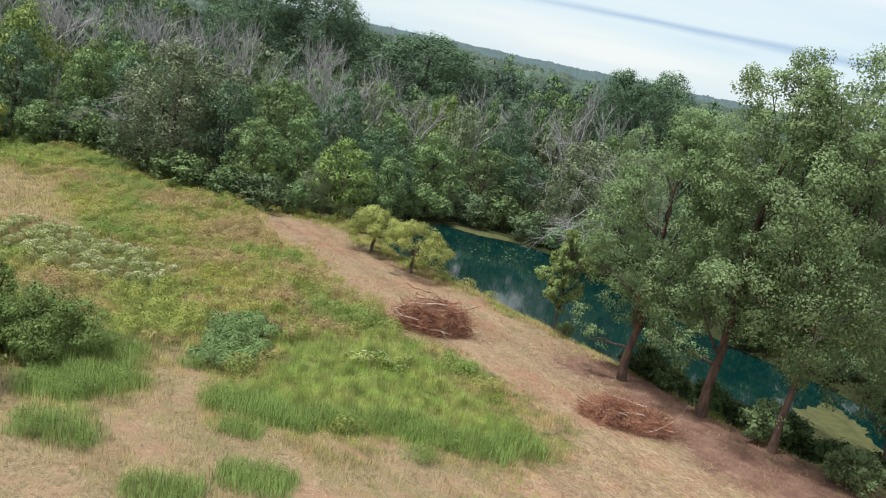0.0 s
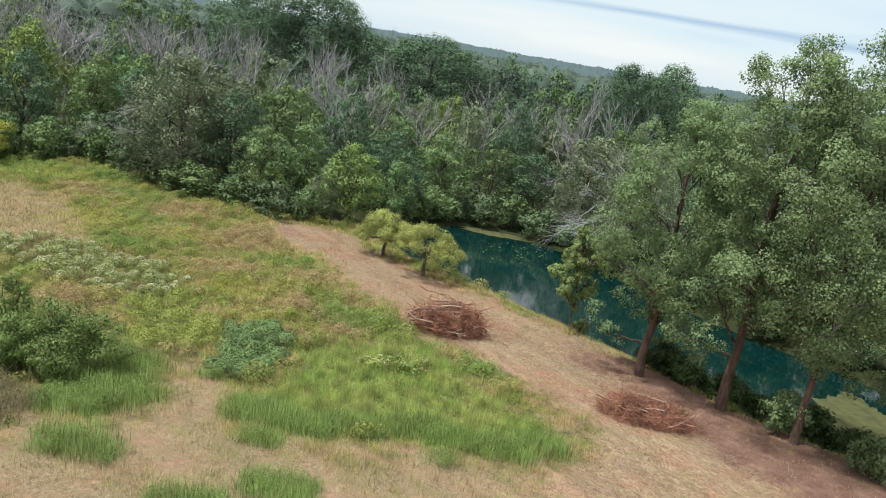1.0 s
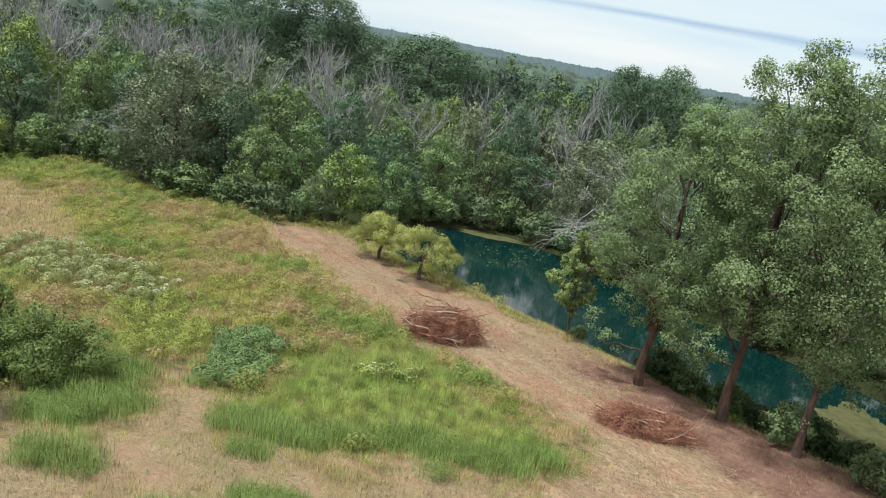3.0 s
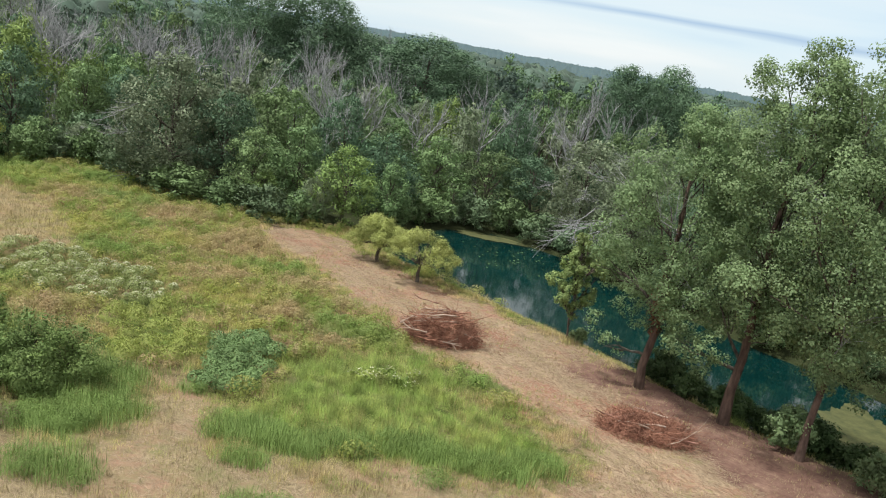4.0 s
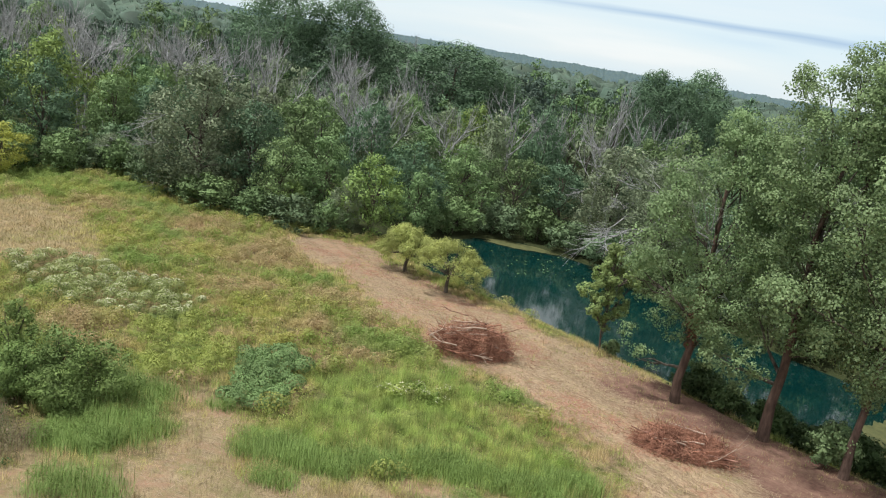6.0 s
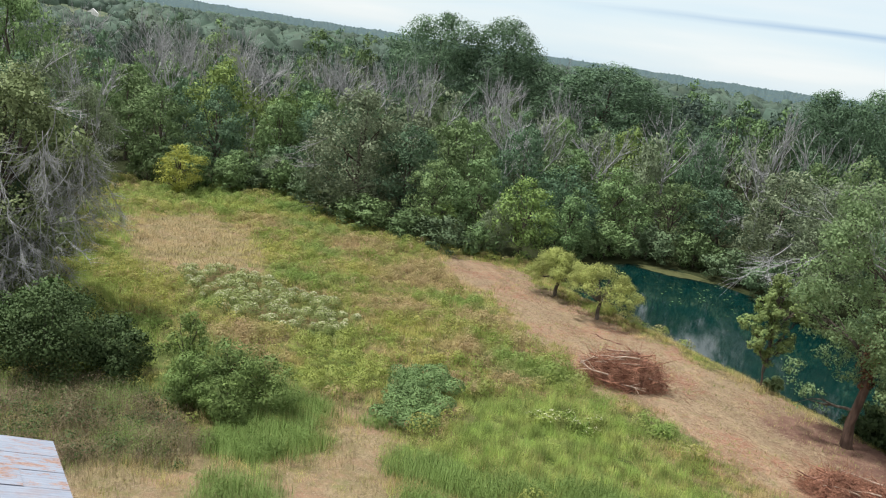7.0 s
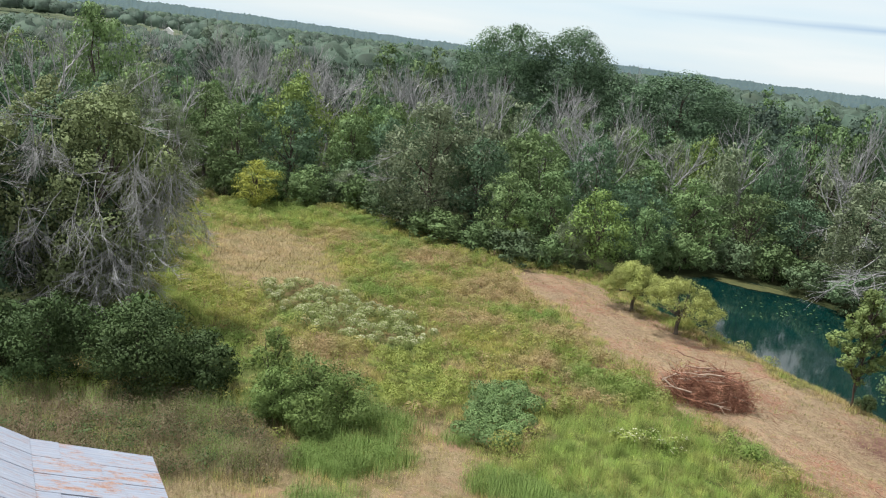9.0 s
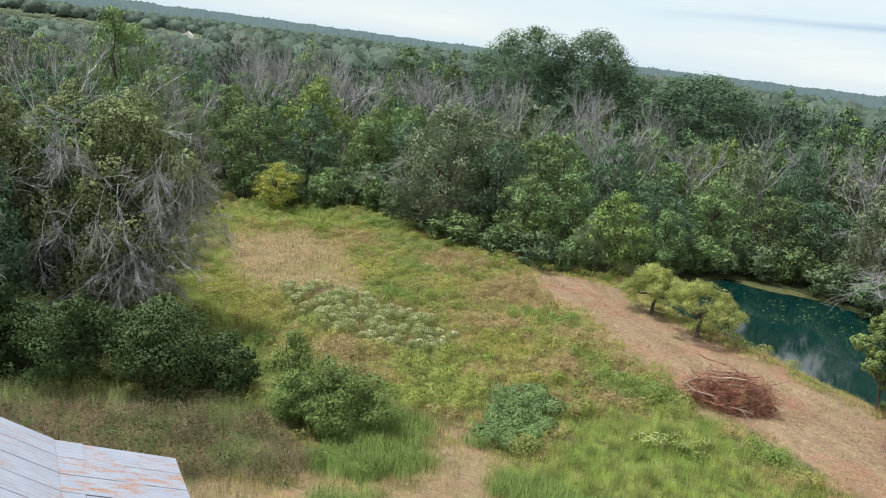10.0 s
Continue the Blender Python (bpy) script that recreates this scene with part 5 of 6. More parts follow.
# ---- the shed ----
def shed():
    """A shed of which the sheet-metal roof shows: a steep main slope and a flatter lean-to below it."""
    root = new("shed")
    corner = Vector((-12.6, 16.2, 1.92))
    along = Vector((0.76, -0.65, 0)).normalized()
    up = Vector((-0.65, -0.76, 0)).normalized()
    root.matrix_basis = Matrix.Translation(corner) @ Matrix((( *up, 0), (*along, 0), (0, 0, 1, 0), (0, 0, 0, 1))).transposed().to_3x3().to_4x4()
    length, lean_run, lean_rise, main_run, main_rise = 9.0, 2.55, 0.77, 3.2, 2.0
    base = -2.75

    def sheet(x0, z0, x1, z1, y0, wide, lift, me_cache, coat):
        """One corrugated sheet that runs down the slope."""
        run = math.hypot(x1 - x0, z1 - z0)
        key = (round(run, 2), round(wide, 2), coat.name)
        if key not in me_cache:
            n = 22
            ys = np.linspace(0, wide, n)
            h = 0.006 * np.cos(ys / wide * math.tau * 8)
            v = np.concatenate([np.stack([np.full(n, xx), ys, h + dz], 1) for dz in (0, -0.004) for xx in (0, run)])
            i = np.arange(n - 1)
            f = np.concatenate([np.stack([i, i + n, i + n + 1, i + 1], 1), np.stack([i + 2 * n, i + 1 + 2 * n, i + 1 + 3 * n, i + 3 * n], 1), [[0, n, 3 * n, 2 * n], [n - 1, 2 * n - 1, 4 * n - 1, 3 * n - 1]],
                                np.stack([i, i + 1, i + 1 + 2 * n, i + 2 * n], 1), np.stack([i + n, i + 3 * n, i + 1 + 3 * n, i + 1 + n], 1)])
            me_cache[key] = flat(mesh_of("roof_sheet", v, f))
        ob = part("roof_sheet", me_cache[key], coat, roof)
        ob.matrix_basis = pose(x0, y0, z0 + lift, 0, -math.degrees(math.atan2(z1 - z0, x1 - x0)), 0)

    roof = part("roof", mesh_of("roof", [(0.06, 0.06, -0.06), (lean_run, 0.06, lean_rise - 0.06), (lean_run, length - 0.06, lean_rise - 0.06), (0.06, length - 0.06, -0.06),
                                         (lean_run + main_run, 0.06, lean_rise + main_rise - 0.06), (lean_run + main_run, length - 0.06, lean_rise + main_rise - 0.06),
                                         (lean_run + 2 * main_run, 0.06, lean_rise - 0.06), (lean_run + 2 * main_run, length - 0.06, lean_rise - 0.06)],
                                np.array([(0, 1, 2, 3), (1, 4, 5, 2), (4, 6, 7, 5)])), M_BOARD, root, "boarded roof deck under metal sheets")
    cache = {}
    wide = 0.72
    rows = int(length / wide)
    for i in range(rows):
        y0 = i * wide
        half = 0.5 + 0.3 * math.sin(i * 2.3 + 1.0)
        xa, za = lean_run * half, lean_rise * half
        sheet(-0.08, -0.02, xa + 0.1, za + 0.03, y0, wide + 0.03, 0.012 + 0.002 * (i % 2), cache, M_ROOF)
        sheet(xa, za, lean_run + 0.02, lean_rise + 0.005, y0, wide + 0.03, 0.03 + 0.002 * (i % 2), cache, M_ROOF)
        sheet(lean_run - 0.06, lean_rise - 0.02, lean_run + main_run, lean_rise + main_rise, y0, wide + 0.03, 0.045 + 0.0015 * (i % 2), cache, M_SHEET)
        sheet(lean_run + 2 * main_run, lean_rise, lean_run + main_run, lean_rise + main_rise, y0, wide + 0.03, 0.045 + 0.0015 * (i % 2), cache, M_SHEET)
    bm = bmesh.new()

    def box(a, b):
        res = bmesh.ops.create_cube(bm, size=1.0, matrix=Matrix.Translation((Vector(a) + Vector(b)) / 2) @ Matrix.Diagonal((*[abs(q - p) for p, q in zip(a, b)], 1)))
        return res
    box((0.25, 0.2, base), (0.31, length - 0.2, -0.02))
    part("side_wall", bm, M_BOARD, root)
    for y0 in (0.2, length - 0.2):
        span = lean_run + 2 * main_run
        outline = [(0.32, base), (span - 0.3, base), (span - 0.3, lean_rise + 0.05), (lean_run + main_run, lean_rise + main_rise - 0.12), (lean_run, lean_rise - 0.12), (0.32, -0.02)]
        bm = bmesh.new()
        lower = [bm.verts.new((px, y0, pz)) for px, pz in outline]
        face = bm.faces.new(lower)
        ext = bmesh.ops.extrude_face_region(bm, geom=[face])
        bmesh.ops.translate(bm, verts=[g for g in ext["geom"] if isinstance(g, bmesh.types.BMVert)], vec=(0, 0.06, 0))
        part("gable_wall", bm, M_BOARD, root)
    bm = bmesh.new()
    box((-0.05, 0.0, -0.14), (-0.02, length, -0.02))
    part("fascia", bm, M_BOARD, root)
    return tagged(root, "old shed with a white corrugated metal roof showing rust", "shed")


shed()


# ---- grass and herbs ----
def blades(x, y, height, width, rng, lean=0.35, flat=False):
    """Single blades of grass as slim triangles."""
    n = len(x)
    z = ground_z(x, y)
    a = rng.uniform(0, 6.283, n)
    h = height * rng.uniform(0.55, 1.25, n)
    out = np.abs(rng.normal(size=n)) * lean
    tip = np.stack([x + np.cos(a) * h * out, y + np.sin(a) * h * out, z + h * (0.015 + 0.05 * rng.random(n) if flat else 1 / (1 + 0.5 * out))], 1)
    b = a + 1.57 + rng.normal(size=n) * 0.6
    w = width * rng.uniform(0.6, 1.3, n) * 0.5
    p0 = np.stack([x - np.cos(b) * w, y - np.sin(b) * w, z + (0.008 if flat else -0.02)], 1)
    p1 = np.stack([x + np.cos(b) * w, y + np.sin(b) * w, z + (0.012 if flat else -0.02)], 1)
    face = np.cross(p1 - p0, tip - p0)
    face /= np.linalg.norm(face, axis=1)[:, None] + 1e-9
    under = face[:, 2] < 0
    p0[under], p1[under] = p1[under], p0[under].copy()
    face[under] *= -1
    shade = face * 0.35 + np.array([0, 0, 0.65])
    shade /= np.linalg.norm(shade, axis=1)[:, None]
    v = np.stack([p0, p1, tip], 1).reshape(-1, 3)
    return np.concatenate([v, np.repeat(shade, 3, 0)], 1), np.arange(3 * n).reshape(n, 3)


def scatter(poly, per_m2, rng, accept=None, edge=0.4):
    p = np.asarray(poly, float)
    lo, hi = p.min(0), p.max(0)
    n = int((hi - lo).prod() * per_m2)
    x, y = rng.uniform(lo[0], hi[0], n), rng.uniform(lo[1], hi[1], n)
    ok = inside(poly, x, y) + 0.7 * wobble(x, y, 2.2, 2) * edge < rng.normal(size=n) * 0.5
    ok &= inside(POND, x, y) > 0.15
    if accept is not None:
        ok &= accept(x, y)
    return x[ok], y[ok]


def tufts(x, y, each, reach, rng):
    k = rng.integers(max(1, each // 2), each + 1, len(x))
    xx, yy = np.repeat(x, k), np.repeat(y, k)
    return xx + rng.normal(size=len(xx)) * reach, yy + rng.normal(size=len(yy)) * reach


def grass_cover(name, poly, per_m2, each, reach, height, width, material, label, category, seed, lean=0.35, accept=None, flat=False, edge=1.6, vary_h=0.0):
    rng = np.random.default_rng(seed)
    x, y = scatter(poly, per_m2, rng, accept, edge)
    x, y = tufts(x, y, each, reach, rng)
    if name in ("meadow_grass", "lush_grass"):
        high = lumps(x, y)
        keep = high > rng.normal(size=len(x)) * 0.2 - 0.12
        x, y, high = x[keep], y[keep], high[keep]
        h = height * (1 + vary_h * wobble(x, y, 1.6, 6)) * np.clip(1 + 0.9 * high, 0.5, 2.1)
    else:
        h = height * (1 + vary_h * wobble(x, y, 1.6, 6))
    v, f = blades(x, y, np.maximum(h, 0.05), width * np.clip(y / 42, 0.7, 1.35), rng, lean, flat)
    me = mesh_of(name, v, f)
    tagged(part(name, give_tone(me) if material in (M_GRASS, M_LUSH) else me, material), label, category, kind="stuff")


def lumps(x, y):
    """Where the grass stands in lumps: between about -1 and 1."""
    return 0.6 * wobble(x, y * 1.3, 0.5, 3) + 0.6 * wobble(x, y * 1.2, 1.15, 8)


FIELD = [(-46, 60), (-39, 62), (-34.5, 69.5), (-27.8, 65.6), (-24, 61.8), (-17, 59.8), (-9, 60.5), (-4.6, 54.2), (0, 49), (6, 42.4), (13, 35.4), (17, 30), (14, 18), (-16, 18), (-24, 20), (-22, 25.5), (-26, 31), (-37, 45)]


def off(*polys, part_of=()):
    """Outside these outlines, thinning out towards them."""
    r = np.random.default_rng(44)
    thin = lambda x, y: np.logical_and.reduce([(inside(p, x, y) + 0.9 * wobble(x, y, 2.2, 2) > r.normal(size=len(x)) * 1.1) | (r.random(len(x)) < 0.2) for p in part_of]) if part_of else True
    return lambda x, y: thin(x, y) & (np.minimum.reduce([inside(p, x, y) for p in polys]) + 0.8 * wobble(x, y, 2.2, 2) > np.abs(r.normal(size=len(x))) * 1.5 - 1.3)


grass_cover("meadow_grass", FIELD, 84.0, 11, 0.11, 0.19, 0.021, M_GRASS, "rough olive and tan meadow grass", "grass", 601, 0.85, off(STRIP, BARE, WEEDS, part_of=(PALE, GOLD, DOCKS, CUT, LUSH_FAR, LUSH, LUSH_BUSH, EARTH)), vary_h=0.3)
grass_cover("grass_tussocks", FIELD, 0.9, 70, 0.2, 0.42, 0.022, M_GRASS, "scattered taller tussocks of meadow grass", "grass", 611, 0.45, off(STRIP, BARE, CUT, DOCKS, GOLD, PALE), vary_h=0.3)
grass_cover("grass_tussocks", FIELD, 0.6, 70, 0.2, 0.40, 0.022, M_LUSH, "scattered green tussocks of meadow grass", "grass", 612, 0.45, off(STRIP, BARE, CUT, DOCKS, GOLD, PALE), vary_h=0.3)
grass_cover("lush_grass", LUSH, 120, 11, 0.12, 0.36, 0.018, M_LUSH, "tall bright green grass in the meadow", "grass", 602, 0.6, vary_h=0.35)
grass_cover("dry_grass", LUSH, 2.2, 26, 0.2, 0.36, 0.016, M_DRY, "dry tufts among the tall green grass", "grass", 646, 0.5, lambda x, y: wobble(x, y, 1.3, 4) > 0.25, vary_h=0.3)
grass_cover("lush_grass", LUSH_FAR, 44, 10, 0.12, 0.38, 0.03, M_LUSH, "tall green grass along the old trees", "grass", 603, 0.35, vary_h=0.3)
grass_cover("lush_grass", LUSH_BUSH, 80, 10, 0.1, 0.5, 0.022, M_TALLWEED, "tall green grass beside the bush", "grass", 604, 0.25, vary_h=0.35)
grass_cover("straw", STRIP, 130, 1, 0.02, 0.24, 0.022, M_STRAW, "cut straw lying on the mown strip", "straw", 605, 1.6, lambda x, y: (y > 20) & (inside(EARTH, x, y) > -0.4), True)
grass_cover("straw", BARE, 110, 1, 0.02, 0.26, 0.02, M_STRAW, "dry cut straw lying on bare ground", "straw", 606, 1.5, lambda x, y: y > 16, True)
grass_cover("dry_grass", CUT, 34, 8, 0.1, 0.2, 0.022, M_DRY, "short dry stubble in the far meadow", "grass", 645, 0.6, vary_h=0.4)
grass_cover("straw", CUT, 16, 1, 0.02, 0.26, 0.03, M_STRAW, "dry cut straw in the far meadow", "straw", 607, 1.5, None, True)
grass_cover("dry_weeds", WEEDS, 46, 13, 0.12, 0.5, 0.014, M_WEED, "dry brown weeds along the shed", "weeds", 608, 0.75, vary_h=0.7)
grass_cover("green_weeds", WEEDS, 12, 11, 0.12, 0.5, 0.018, M_TALLWEED, "green weeds among the dry ones", "weeds", 609, 0.4, vary_h=0.4)
FOOT = [(-26.0, 19.6), (-22.6, 21.8), (-18.2, 24.2), (-15.6, 24.8), (-15.8, 23.6), (-18.6, 22.2), (-22.4, 20.0), (-25.6, 17.6)]
grass_cover("green_weeds", FOOT, 46, 11, 0.12, 0.75, 0.02, M_BUSH, "tall green weeds at the foot of the dark bushes", "weeds", 610, 0.35, vary_h=0.4)
CLUMPS = []
for i, (x, y, r, h) in enumerate(((-9.9, 20.6, 1.0, 0.8), (-4.1, 20.3, 0.85, 0.7), (-5.4, 23.0, 0.5, 0.55), (-11.8, 22.8, 0.8, 0.6), (-6.1, 18.7, 0.75, 0.6), (-8.6, 27.2, 0.4, 0.5), (-14.0, 21.6, 0.8, 0.5), (0.2, 24.2, 0.6, 0.4), (-5.9, 24.7, 0.9, 0.85), (-4.5, 24.6, 0.8, 0.75), (-2.7, 25.4, 0.9, 0.85), (-1.2, 26.0, 0.9, 0.95), (0.5, 25.7, 0.9, 0.8), (2.1, 25.7, 0.9, 0.75), (3.5, 26.6, 0.8, 0.7), (-11.4, 23.0, 0.8, 0.8), (-10.2, 23.4, 0.8, 0.8), (-9.8, 24.6, 0.6, 0.7))):
    r *= 1.2
    ring = [(x + r * (1 + 0.2 * math.sin(3 * k)) * math.cos(k * 0.6283), y + r * 0.8 * math.sin(k * 0.6283)) for k in range(10)]
    grass_cover("weed_clump", ring, 110, 11, 0.11, h * 0.8, 0.02, M_TALLWEED, "clump of tall green weeds on dry ground", "weeds", 620 + i, 0.35, vary_h=0.3)
    CLUMPS.append((ring, r, h))
grass_cover("dry_grass", BARE, 44, 8, 0.09, 0.24, 0.016, M_DRY, "short dry tufts of grass on bare ground", "grass", 642, 0.6, lambda x, y: (y > 16) & (wobble(x, y, 1.9, 8) > -0.2), vary_h=0.4)
grass_cover("dry_grass", STRIP, 9, 6, 0.09, 0.12, 0.022, M_DRY, "short dry stubble on the mown strip", "grass", 643, 0.7, lambda x, y: (y > 20) & (wobble(x, y, 2.3, 1) > -0.2))
grass_cover("green_grass", BARE, 13, 8, 0.09, 0.24, 0.018, M_GRASS, "thin green grass on bare ground", "grass", 644, 0.5, lambda x, y: (y > 16) & (wobble(x, y, 1.6, 11) > 0.0), vary_h=0.4)
BANK = [(-9.0, 60.0), (-5.2, 54.4), (-1.8, 50.6), (1.6, 47.4), (4.6, 44.8), (8.0, 41.2), (11.0, 39.0), (13.2, 36.2), (17.0, 32.4), (22, 30), (26, 35), (16.5, 36.8), (11.0, 42.4), (5.5, 47.6), (0.1, 52.4), (-4.0, 56.4)]
grass_cover("bank_grass", BANK, 34, 9, 0.10, 0.2, 0.02, M_GRASS, "rough grass along the pond's bank", "grass", 640, 0.5, vary_h=0.3)
grass_cover("strip_grass", STRIP, 5, 6, 0.09, 0.13, 0.03, M_GRASS, "short grass growing through the straw", "grass", 641, 0.6, lambda x, y: (y > 20) & (wobble(x, y, 2.5, 7) > -0.1))


def herb_patch(name, poly, plants, size, per_area, length, width, material, seed, label, category, flowers=None, avoid=(), lift=0.0, apart=0.0):
    """Many low round plants of leaves, with pale flower heads where they bloom."""
    rng = np.random.default_rng(seed)
    p = np.asarray(poly)
    x, y = rng.uniform(p[:, 0].min(), p[:, 0].max(), plants * 4), rng.uniform(p[:, 1].min(), p[:, 1].max(), plants * 4)
    ok = inside(poly, x, y) + 0.6 * wobble(x, y, 2.2, 2) + 0.5 * wobble(x, y, 0.8, 7) < 0.1
    for q in avoid:
        ok &= inside(q, x, y) + 0.5 * wobble(x, y, 2.2, 2) > 0.4
    x, y = x[ok], y[ok]
    r = rng.uniform(*size, len(x)) * (1 + 0.2 * wobble(x, y, 3.0, 4))
    if apart:
        keep = []
        for i in range(len(x)):
            if all((x[i] - x[j]) ** 2 + (y[i] - y[j]) ** 2 > (apart * (r[i] + r[j])) ** 2 for j in keep):
                keep.append(i)
        x, y, r = x[keep], y[keep], r[keep]
    x, y, r = x[:plants], y[:plants], r[:plants]
    z = ground_z(x, y)
    v, f = clump_leaves(np.stack([x, y, z + r * 0.68 + lift * np.clip(0.25 - inside(poly, x, y) / 1.6, 0, 1) * rng.uniform(0.6, 1.0, len(x)), r], 1), per_area, length, width, rng, 0.8, upper=True, core=0.6 if r.mean() > 0.3 else 0.0)
    me = mesh_of(name, v, f)
    tagged(part(name, give_tone(me) if material == M_HERB else me, material), label, category, kind="stuff")
    if flowers:
        k = flowers
        xx, yy, zz, rr = (np.repeat(q, k) for q in (x, y, z, r))
        d = rng.normal(size=(len(xx), 3))
        d[:, 2] = np.abs(d[:, 2]) + 1.3
        d /= np.linalg.norm(d, axis=1)[:, None]
        pts = np.stack([xx, yy, zz + rr * 0.55], 1) + d * rr[:, None] * 1.05
        v, f = leaf_quads(pts, np.tile([0, 0, 1.0], (len(pts), 1)) + rng.normal(size=(len(pts), 3)) * 0.4, 0.065, 0.055, rng)
        tagged(part("pale_flowers", mesh_of("pale_flowers", v, f), M_FLOWER), "pale white flower heads on meadow herbs", "flowers", kind="stuff")


herb_patch("flowering_herbs", PALE, 190, (0.2, 0.5), 2000, 0.075, 0.045, M_PALEHERB, 701, "low grey-green herbs with pale flowers", "herbs", 46, apart=0.78, lift=0.1)
herb_patch("meadow_herbs", FIELD, 2700, (0.14, 0.40), 640, 0.105, 0.056, M_HERB, 705, "low green and olive herbs scattered through the meadow", "herbs", avoid=(LUSH, LUSH_BUSH, STRIP, BARE, WEEDS, CUT, PALE, DOCKS, GOLD))
herb_patch("herb_mounds", FIELD, 560, (0.26, 0.54), 900, 0.095, 0.055, M_HERB, 709, "rounded mounds of green and olive herbs in the meadow", "herbs", avoid=(LUSH, LUSH_BUSH, STRIP, BARE, WEEDS, CUT, PALE, GOLD, DOCKS), apart=0.8)
herb_patch("leafy_weeds", LUSH, 260, (0.12, 0.30), 620, 0.07, 0.03, M_LUSH, 706, "leafy green weeds in the tall grass", "weeds")
herb_patch("leafy_weeds", WEEDS, 460, (0.22, 0.55), 760, 0.055, 0.02, M_WEED, 707, "leafy brown weeds along the shed", "weeds")
# weeds below the bushes share the shade-darkened leaf colour
herb_patch("leafy_weeds", WEEDS, 190, (0.18, 0.46), 620, 0.07, 0.03, M_SHADEBUSH, 711, "leafy green weeds among the dry ones", "weeds")
herb_patch("leafy_weeds", LUSH_BUSH, 260, (0.18, 0.42), 1000, 0.055, 0.021, M_TALLWEED, 708, "leafy green weeds beside the bush", "weeds")
for i, (ring, r, h) in enumerate(CLUMPS):
    herb_patch("leafy_weeds", ring, int(34 * r * r) + 6, (0.12, 0.28), 1500, 0.055, 0.02, M_TALLWEED, 720 + i, "leafy green weeds on dry ground", "weeds", lift=h * 0.4)
herb_patch("yellow_herbs", GOLD, 66, (0.16, 0.46), 2300, 0.068, 0.04, M_GOLD, 702, "low yellow-green herbs in the meadow", "herbs", apart=0.75, lift=0.12)
herb_patch("broad_leaved_plants", DOCKS, 170, (0.18, 0.40), 2300, 0.08, 0.052, M_DOCK, 703, "patch of broad blue-green leaves in the meadow", "plants", apart=0.5, lift=0.16)
herb_patch("flowering_herbs", [(-3.8, 30.8), (-1.2, 31.4), (-1.4, 32.6), (-4.0, 32.4)], 24, (0.22, 0.36), 300, 0.13, 0.07, M_LUSH, 704, "low green herbs with pale flowers", "herbs", 8)


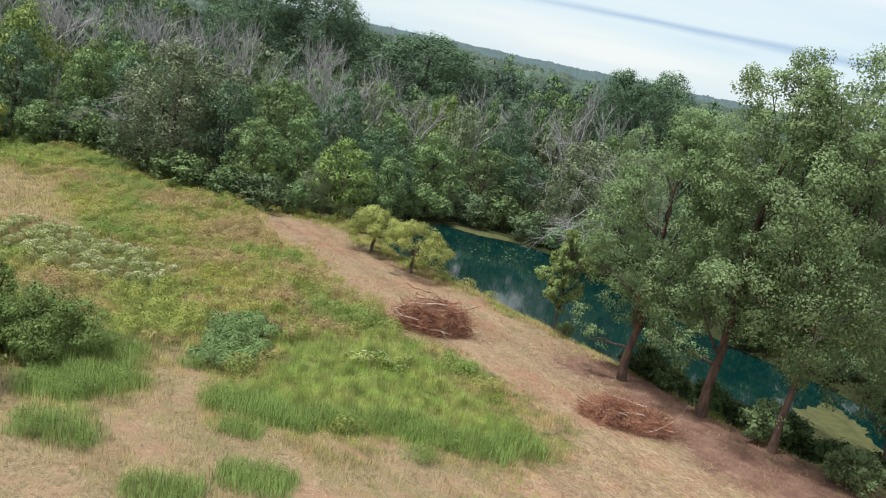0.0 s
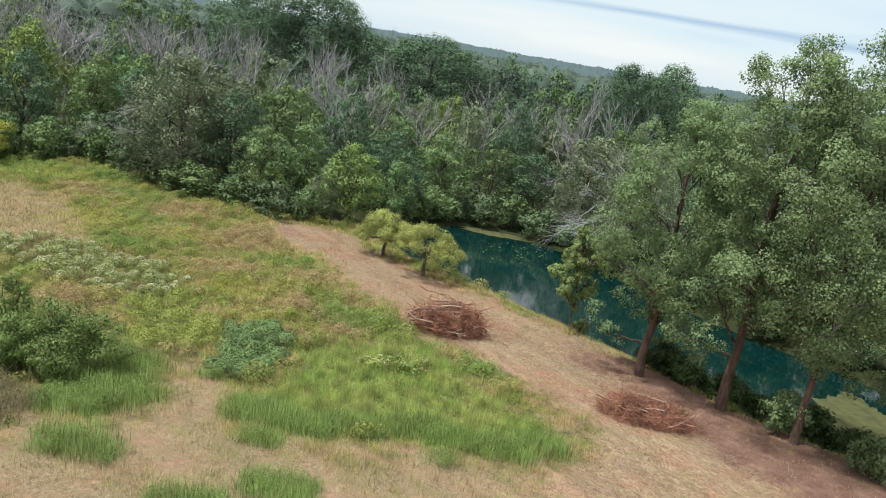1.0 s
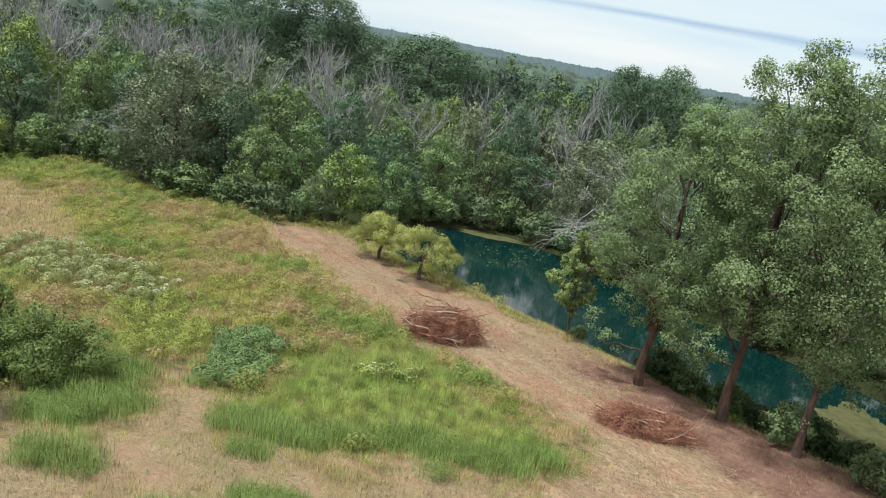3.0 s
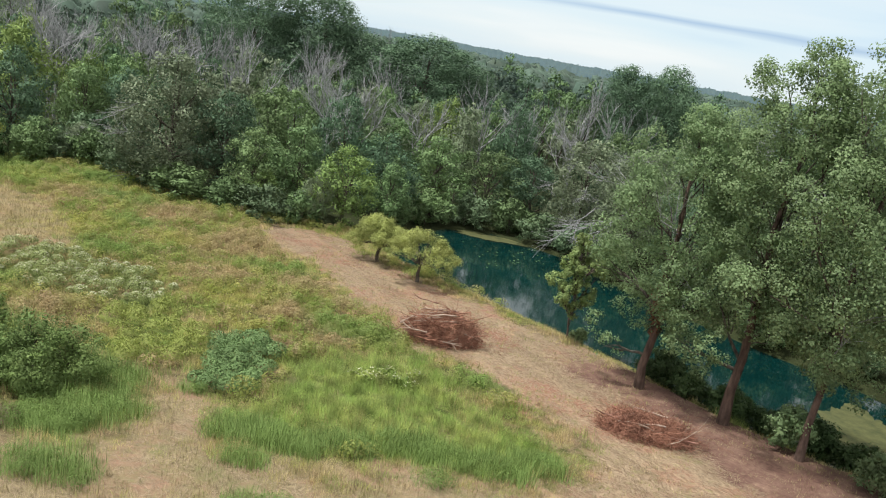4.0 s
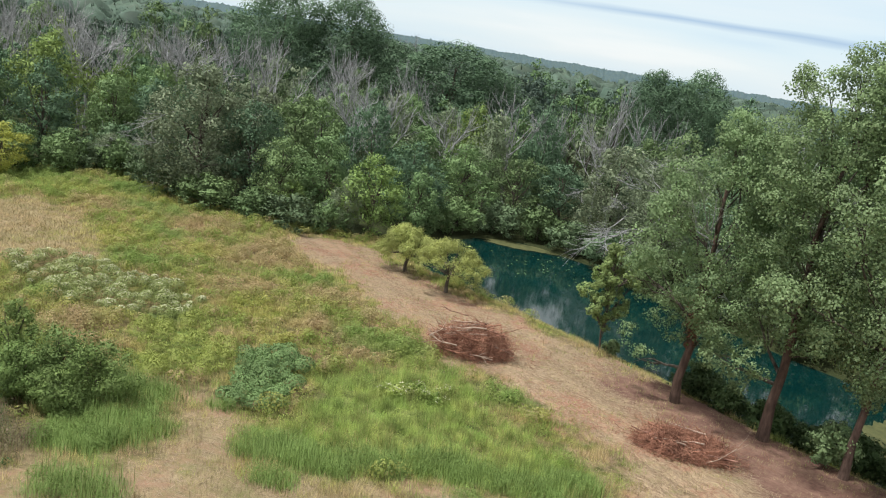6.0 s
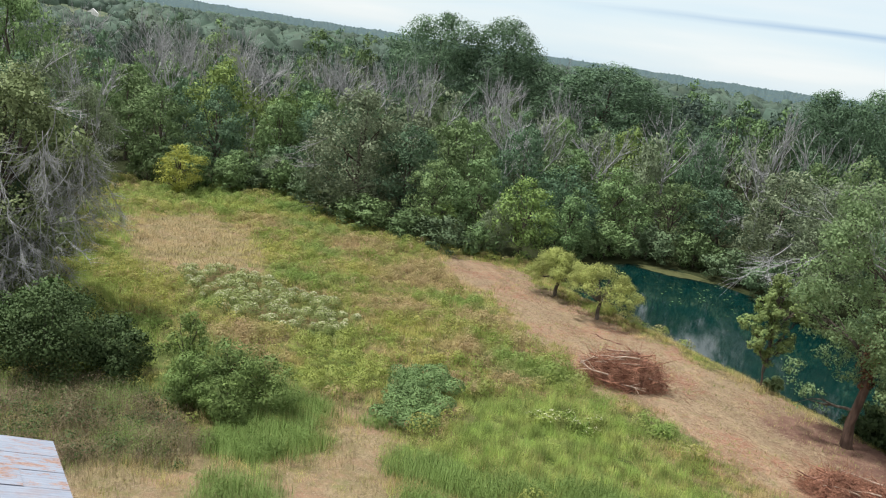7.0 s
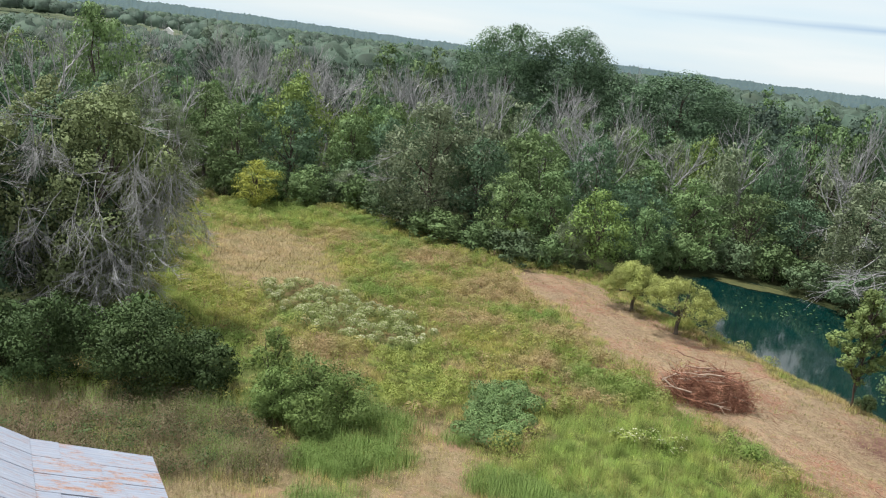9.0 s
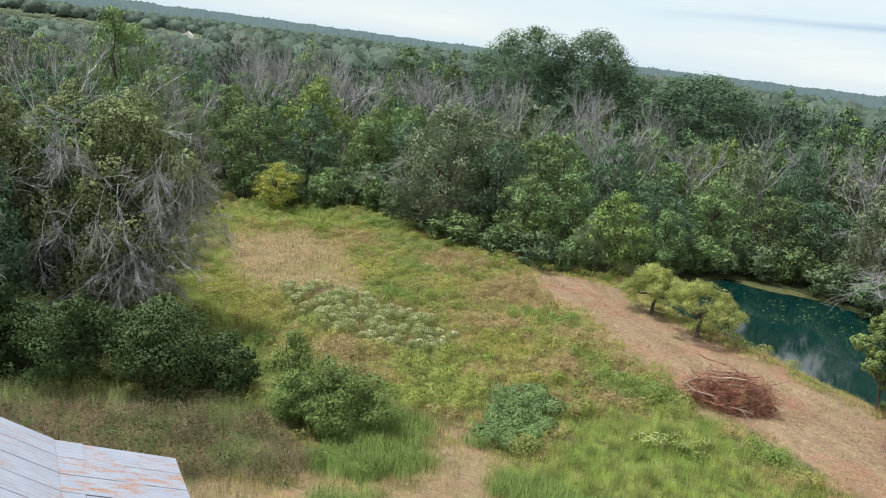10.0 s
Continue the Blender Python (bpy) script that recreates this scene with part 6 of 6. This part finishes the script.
# ---- far woods, fields and farm ----
def far_woods():
    for name, r0, r1, count, size, per_area, leaf, material, seed, label in (
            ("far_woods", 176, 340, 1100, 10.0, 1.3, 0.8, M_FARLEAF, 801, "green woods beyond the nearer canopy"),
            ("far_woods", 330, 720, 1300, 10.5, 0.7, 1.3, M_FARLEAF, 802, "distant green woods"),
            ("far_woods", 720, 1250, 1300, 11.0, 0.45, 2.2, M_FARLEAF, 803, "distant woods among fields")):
        rng = np.random.default_rng(seed)
        a = rng.uniform(radians(-60), radians(37), count * 2)
        r = np.sqrt(rng.uniform(r0 ** 2, r1 ** 2, count * 2))
        x, y = r * np.sin(a), r * np.cos(a)
        open_field = (np.hypot((x - 70) / 110, (y - 1150) / 330) < 1) | ((np.abs(np.degrees(a) + 44.5) < 7.4 + 0.8 * wobble(x, y, 60, 3)) & (r > 335) & (r < 600 + 60 * wobble(x, y, 90, 1)))
        ok = ~open_field & ((wobble(x, y, 110, 9) > 0.0) | (r < 330))
        x, y = x[ok][:count], y[ok][:count]
        z = ground_z(x, y)
        s = size * rng.uniform(0.7, 1.15, len(x))
        s *= np.where((np.abs(np.degrees(np.arctan2(x, y)) + 44.5) < 8.5) & (np.hypot(x, y) < 340), 0.78, 1.12)
        lumps = np.concatenate([np.stack([x + rng.normal(size=len(x)) * s * 0.2, y + rng.normal(size=len(x)) * s * 0.2, z + s * rng.uniform(0.5, 0.72, len(x)), s * k], 1) for k in (0.36, 0.42, 0.3)])
        v, f = clump_leaves(lumps, per_area, leaf, leaf * 0.7, rng, 0.8, 0.0, 0.25, True)
        # the closed inside of each crown, uneven in outline
        ring, seg = 4, 8
        el, az = np.meshgrid(np.linspace(-0.35, 1.5, ring), np.arange(seg) * math.tau / seg, indexing="ij")
        d = np.stack([np.cos(el) * np.cos(az), np.cos(el) * np.sin(az), np.sin(el) * 0.9], -1).reshape(-1, 3)
        grown = (s * 0.46)[:, None] * rng.uniform(0.68, 1.12, (len(x), ring * seg))
        dome = np.stack([x, y, z + s * 0.6], 1)[:, None, :] + d[None] * grown[..., None]
        i, j = np.meshgrid(np.arange(ring - 1), np.arange(seg), indexing="ij")
        quad = np.stack([i * seg + j, i * seg + (j + 1) % seg, (i + 1) * seg + (j + 1) % seg, (i + 1) * seg + j], -1).reshape(-1, 4)
        df = (np.arange(len(x)) * ring * seg)[:, None, None] + quad[None] + len(v)
        v = np.concatenate([v, np.concatenate([dome, np.broadcast_to(d[None], dome.shape)], 2).reshape(-1, 6)])
        f = np.concatenate([f, df.reshape(-1, 4)])
        tagged(part(name, mesh_of(name, v, f), material), label, "woods", kind="stuff")


far_woods()


def distant_ridge():
    """The wooded hills on the horizon, seen as one bumpy canopy."""
    rng = np.random.default_rng(810)
    az = np.radians(np.arange(-70, 48, 0.08))
    rows = np.array([1450, 1600, 1800, 2000, 2200, 2400, 2600, 2750, 3000, 3400.0])
    aa, rr = np.meshgrid(az, rows)
    x, y = rr * np.sin(aa), rr * np.cos(aa)
    z = ground_z(x.ravel(), y.ravel()).reshape(x.shape) + np.clip((rr - 1450) / 200, 0, 1) * 7 + rng.normal(size=x.shape) * 1.4 + 3.0 * wobble(x, y, 34.0, 2) + 3.0 * wobble(x, y, 120.0, 7)
    z[0] -= 6
    n = len(az)
    i, j = np.meshgrid(np.arange(n - 1), np.arange(len(rows) - 1))
    k = (j * n + i).ravel()
    me = smooth(mesh_of("distant_ridge", np.stack([x, y, z], -1).reshape(-1, 3), np.stack([k, k + 1, k + n + 1, k + n], 1)))
    tagged(part("distant_ridge", me, M_DISTANT), "wooded ridge on the horizon, tinted blue-green with painted haze", "ridge", kind="structure")


distant_ridge()


def far_barn(x, y):
    root = new("barn")
    z = gz(x, y)
    root.matrix_basis = pose(x, y, z, 0, 0, 35) @ Matrix.Scale(0.75, 4)
    bm = bmesh.new()
    bmesh.ops.create_cube(bm, size=1.0, matrix=Matrix.Translation((0, 0, 2.5)) @ Matrix.Diagonal((7, 10, 5, 1)))
    part("wall", bm, M_PAINT, root)
    prism = [(-3.9, -5.3, 5.0), (3.9, -5.3, 5.0), (0, -5.3, 8.2), (-3.9, 5.3, 5.0), (3.9, 5.3, 5.0), (0, 5.3, 8.2)]
    part("roof", flat(mesh_of("roof", prism, [np.array([(0, 1, 2), (5, 4, 3)]), np.array([(0, 3, 4, 1), (1, 4, 5, 2), (2, 5, 3, 0)])])), M_PAINT, root)
    tagged(root, "small white barn among far fields", "barn")


far_barn(-325, 406)
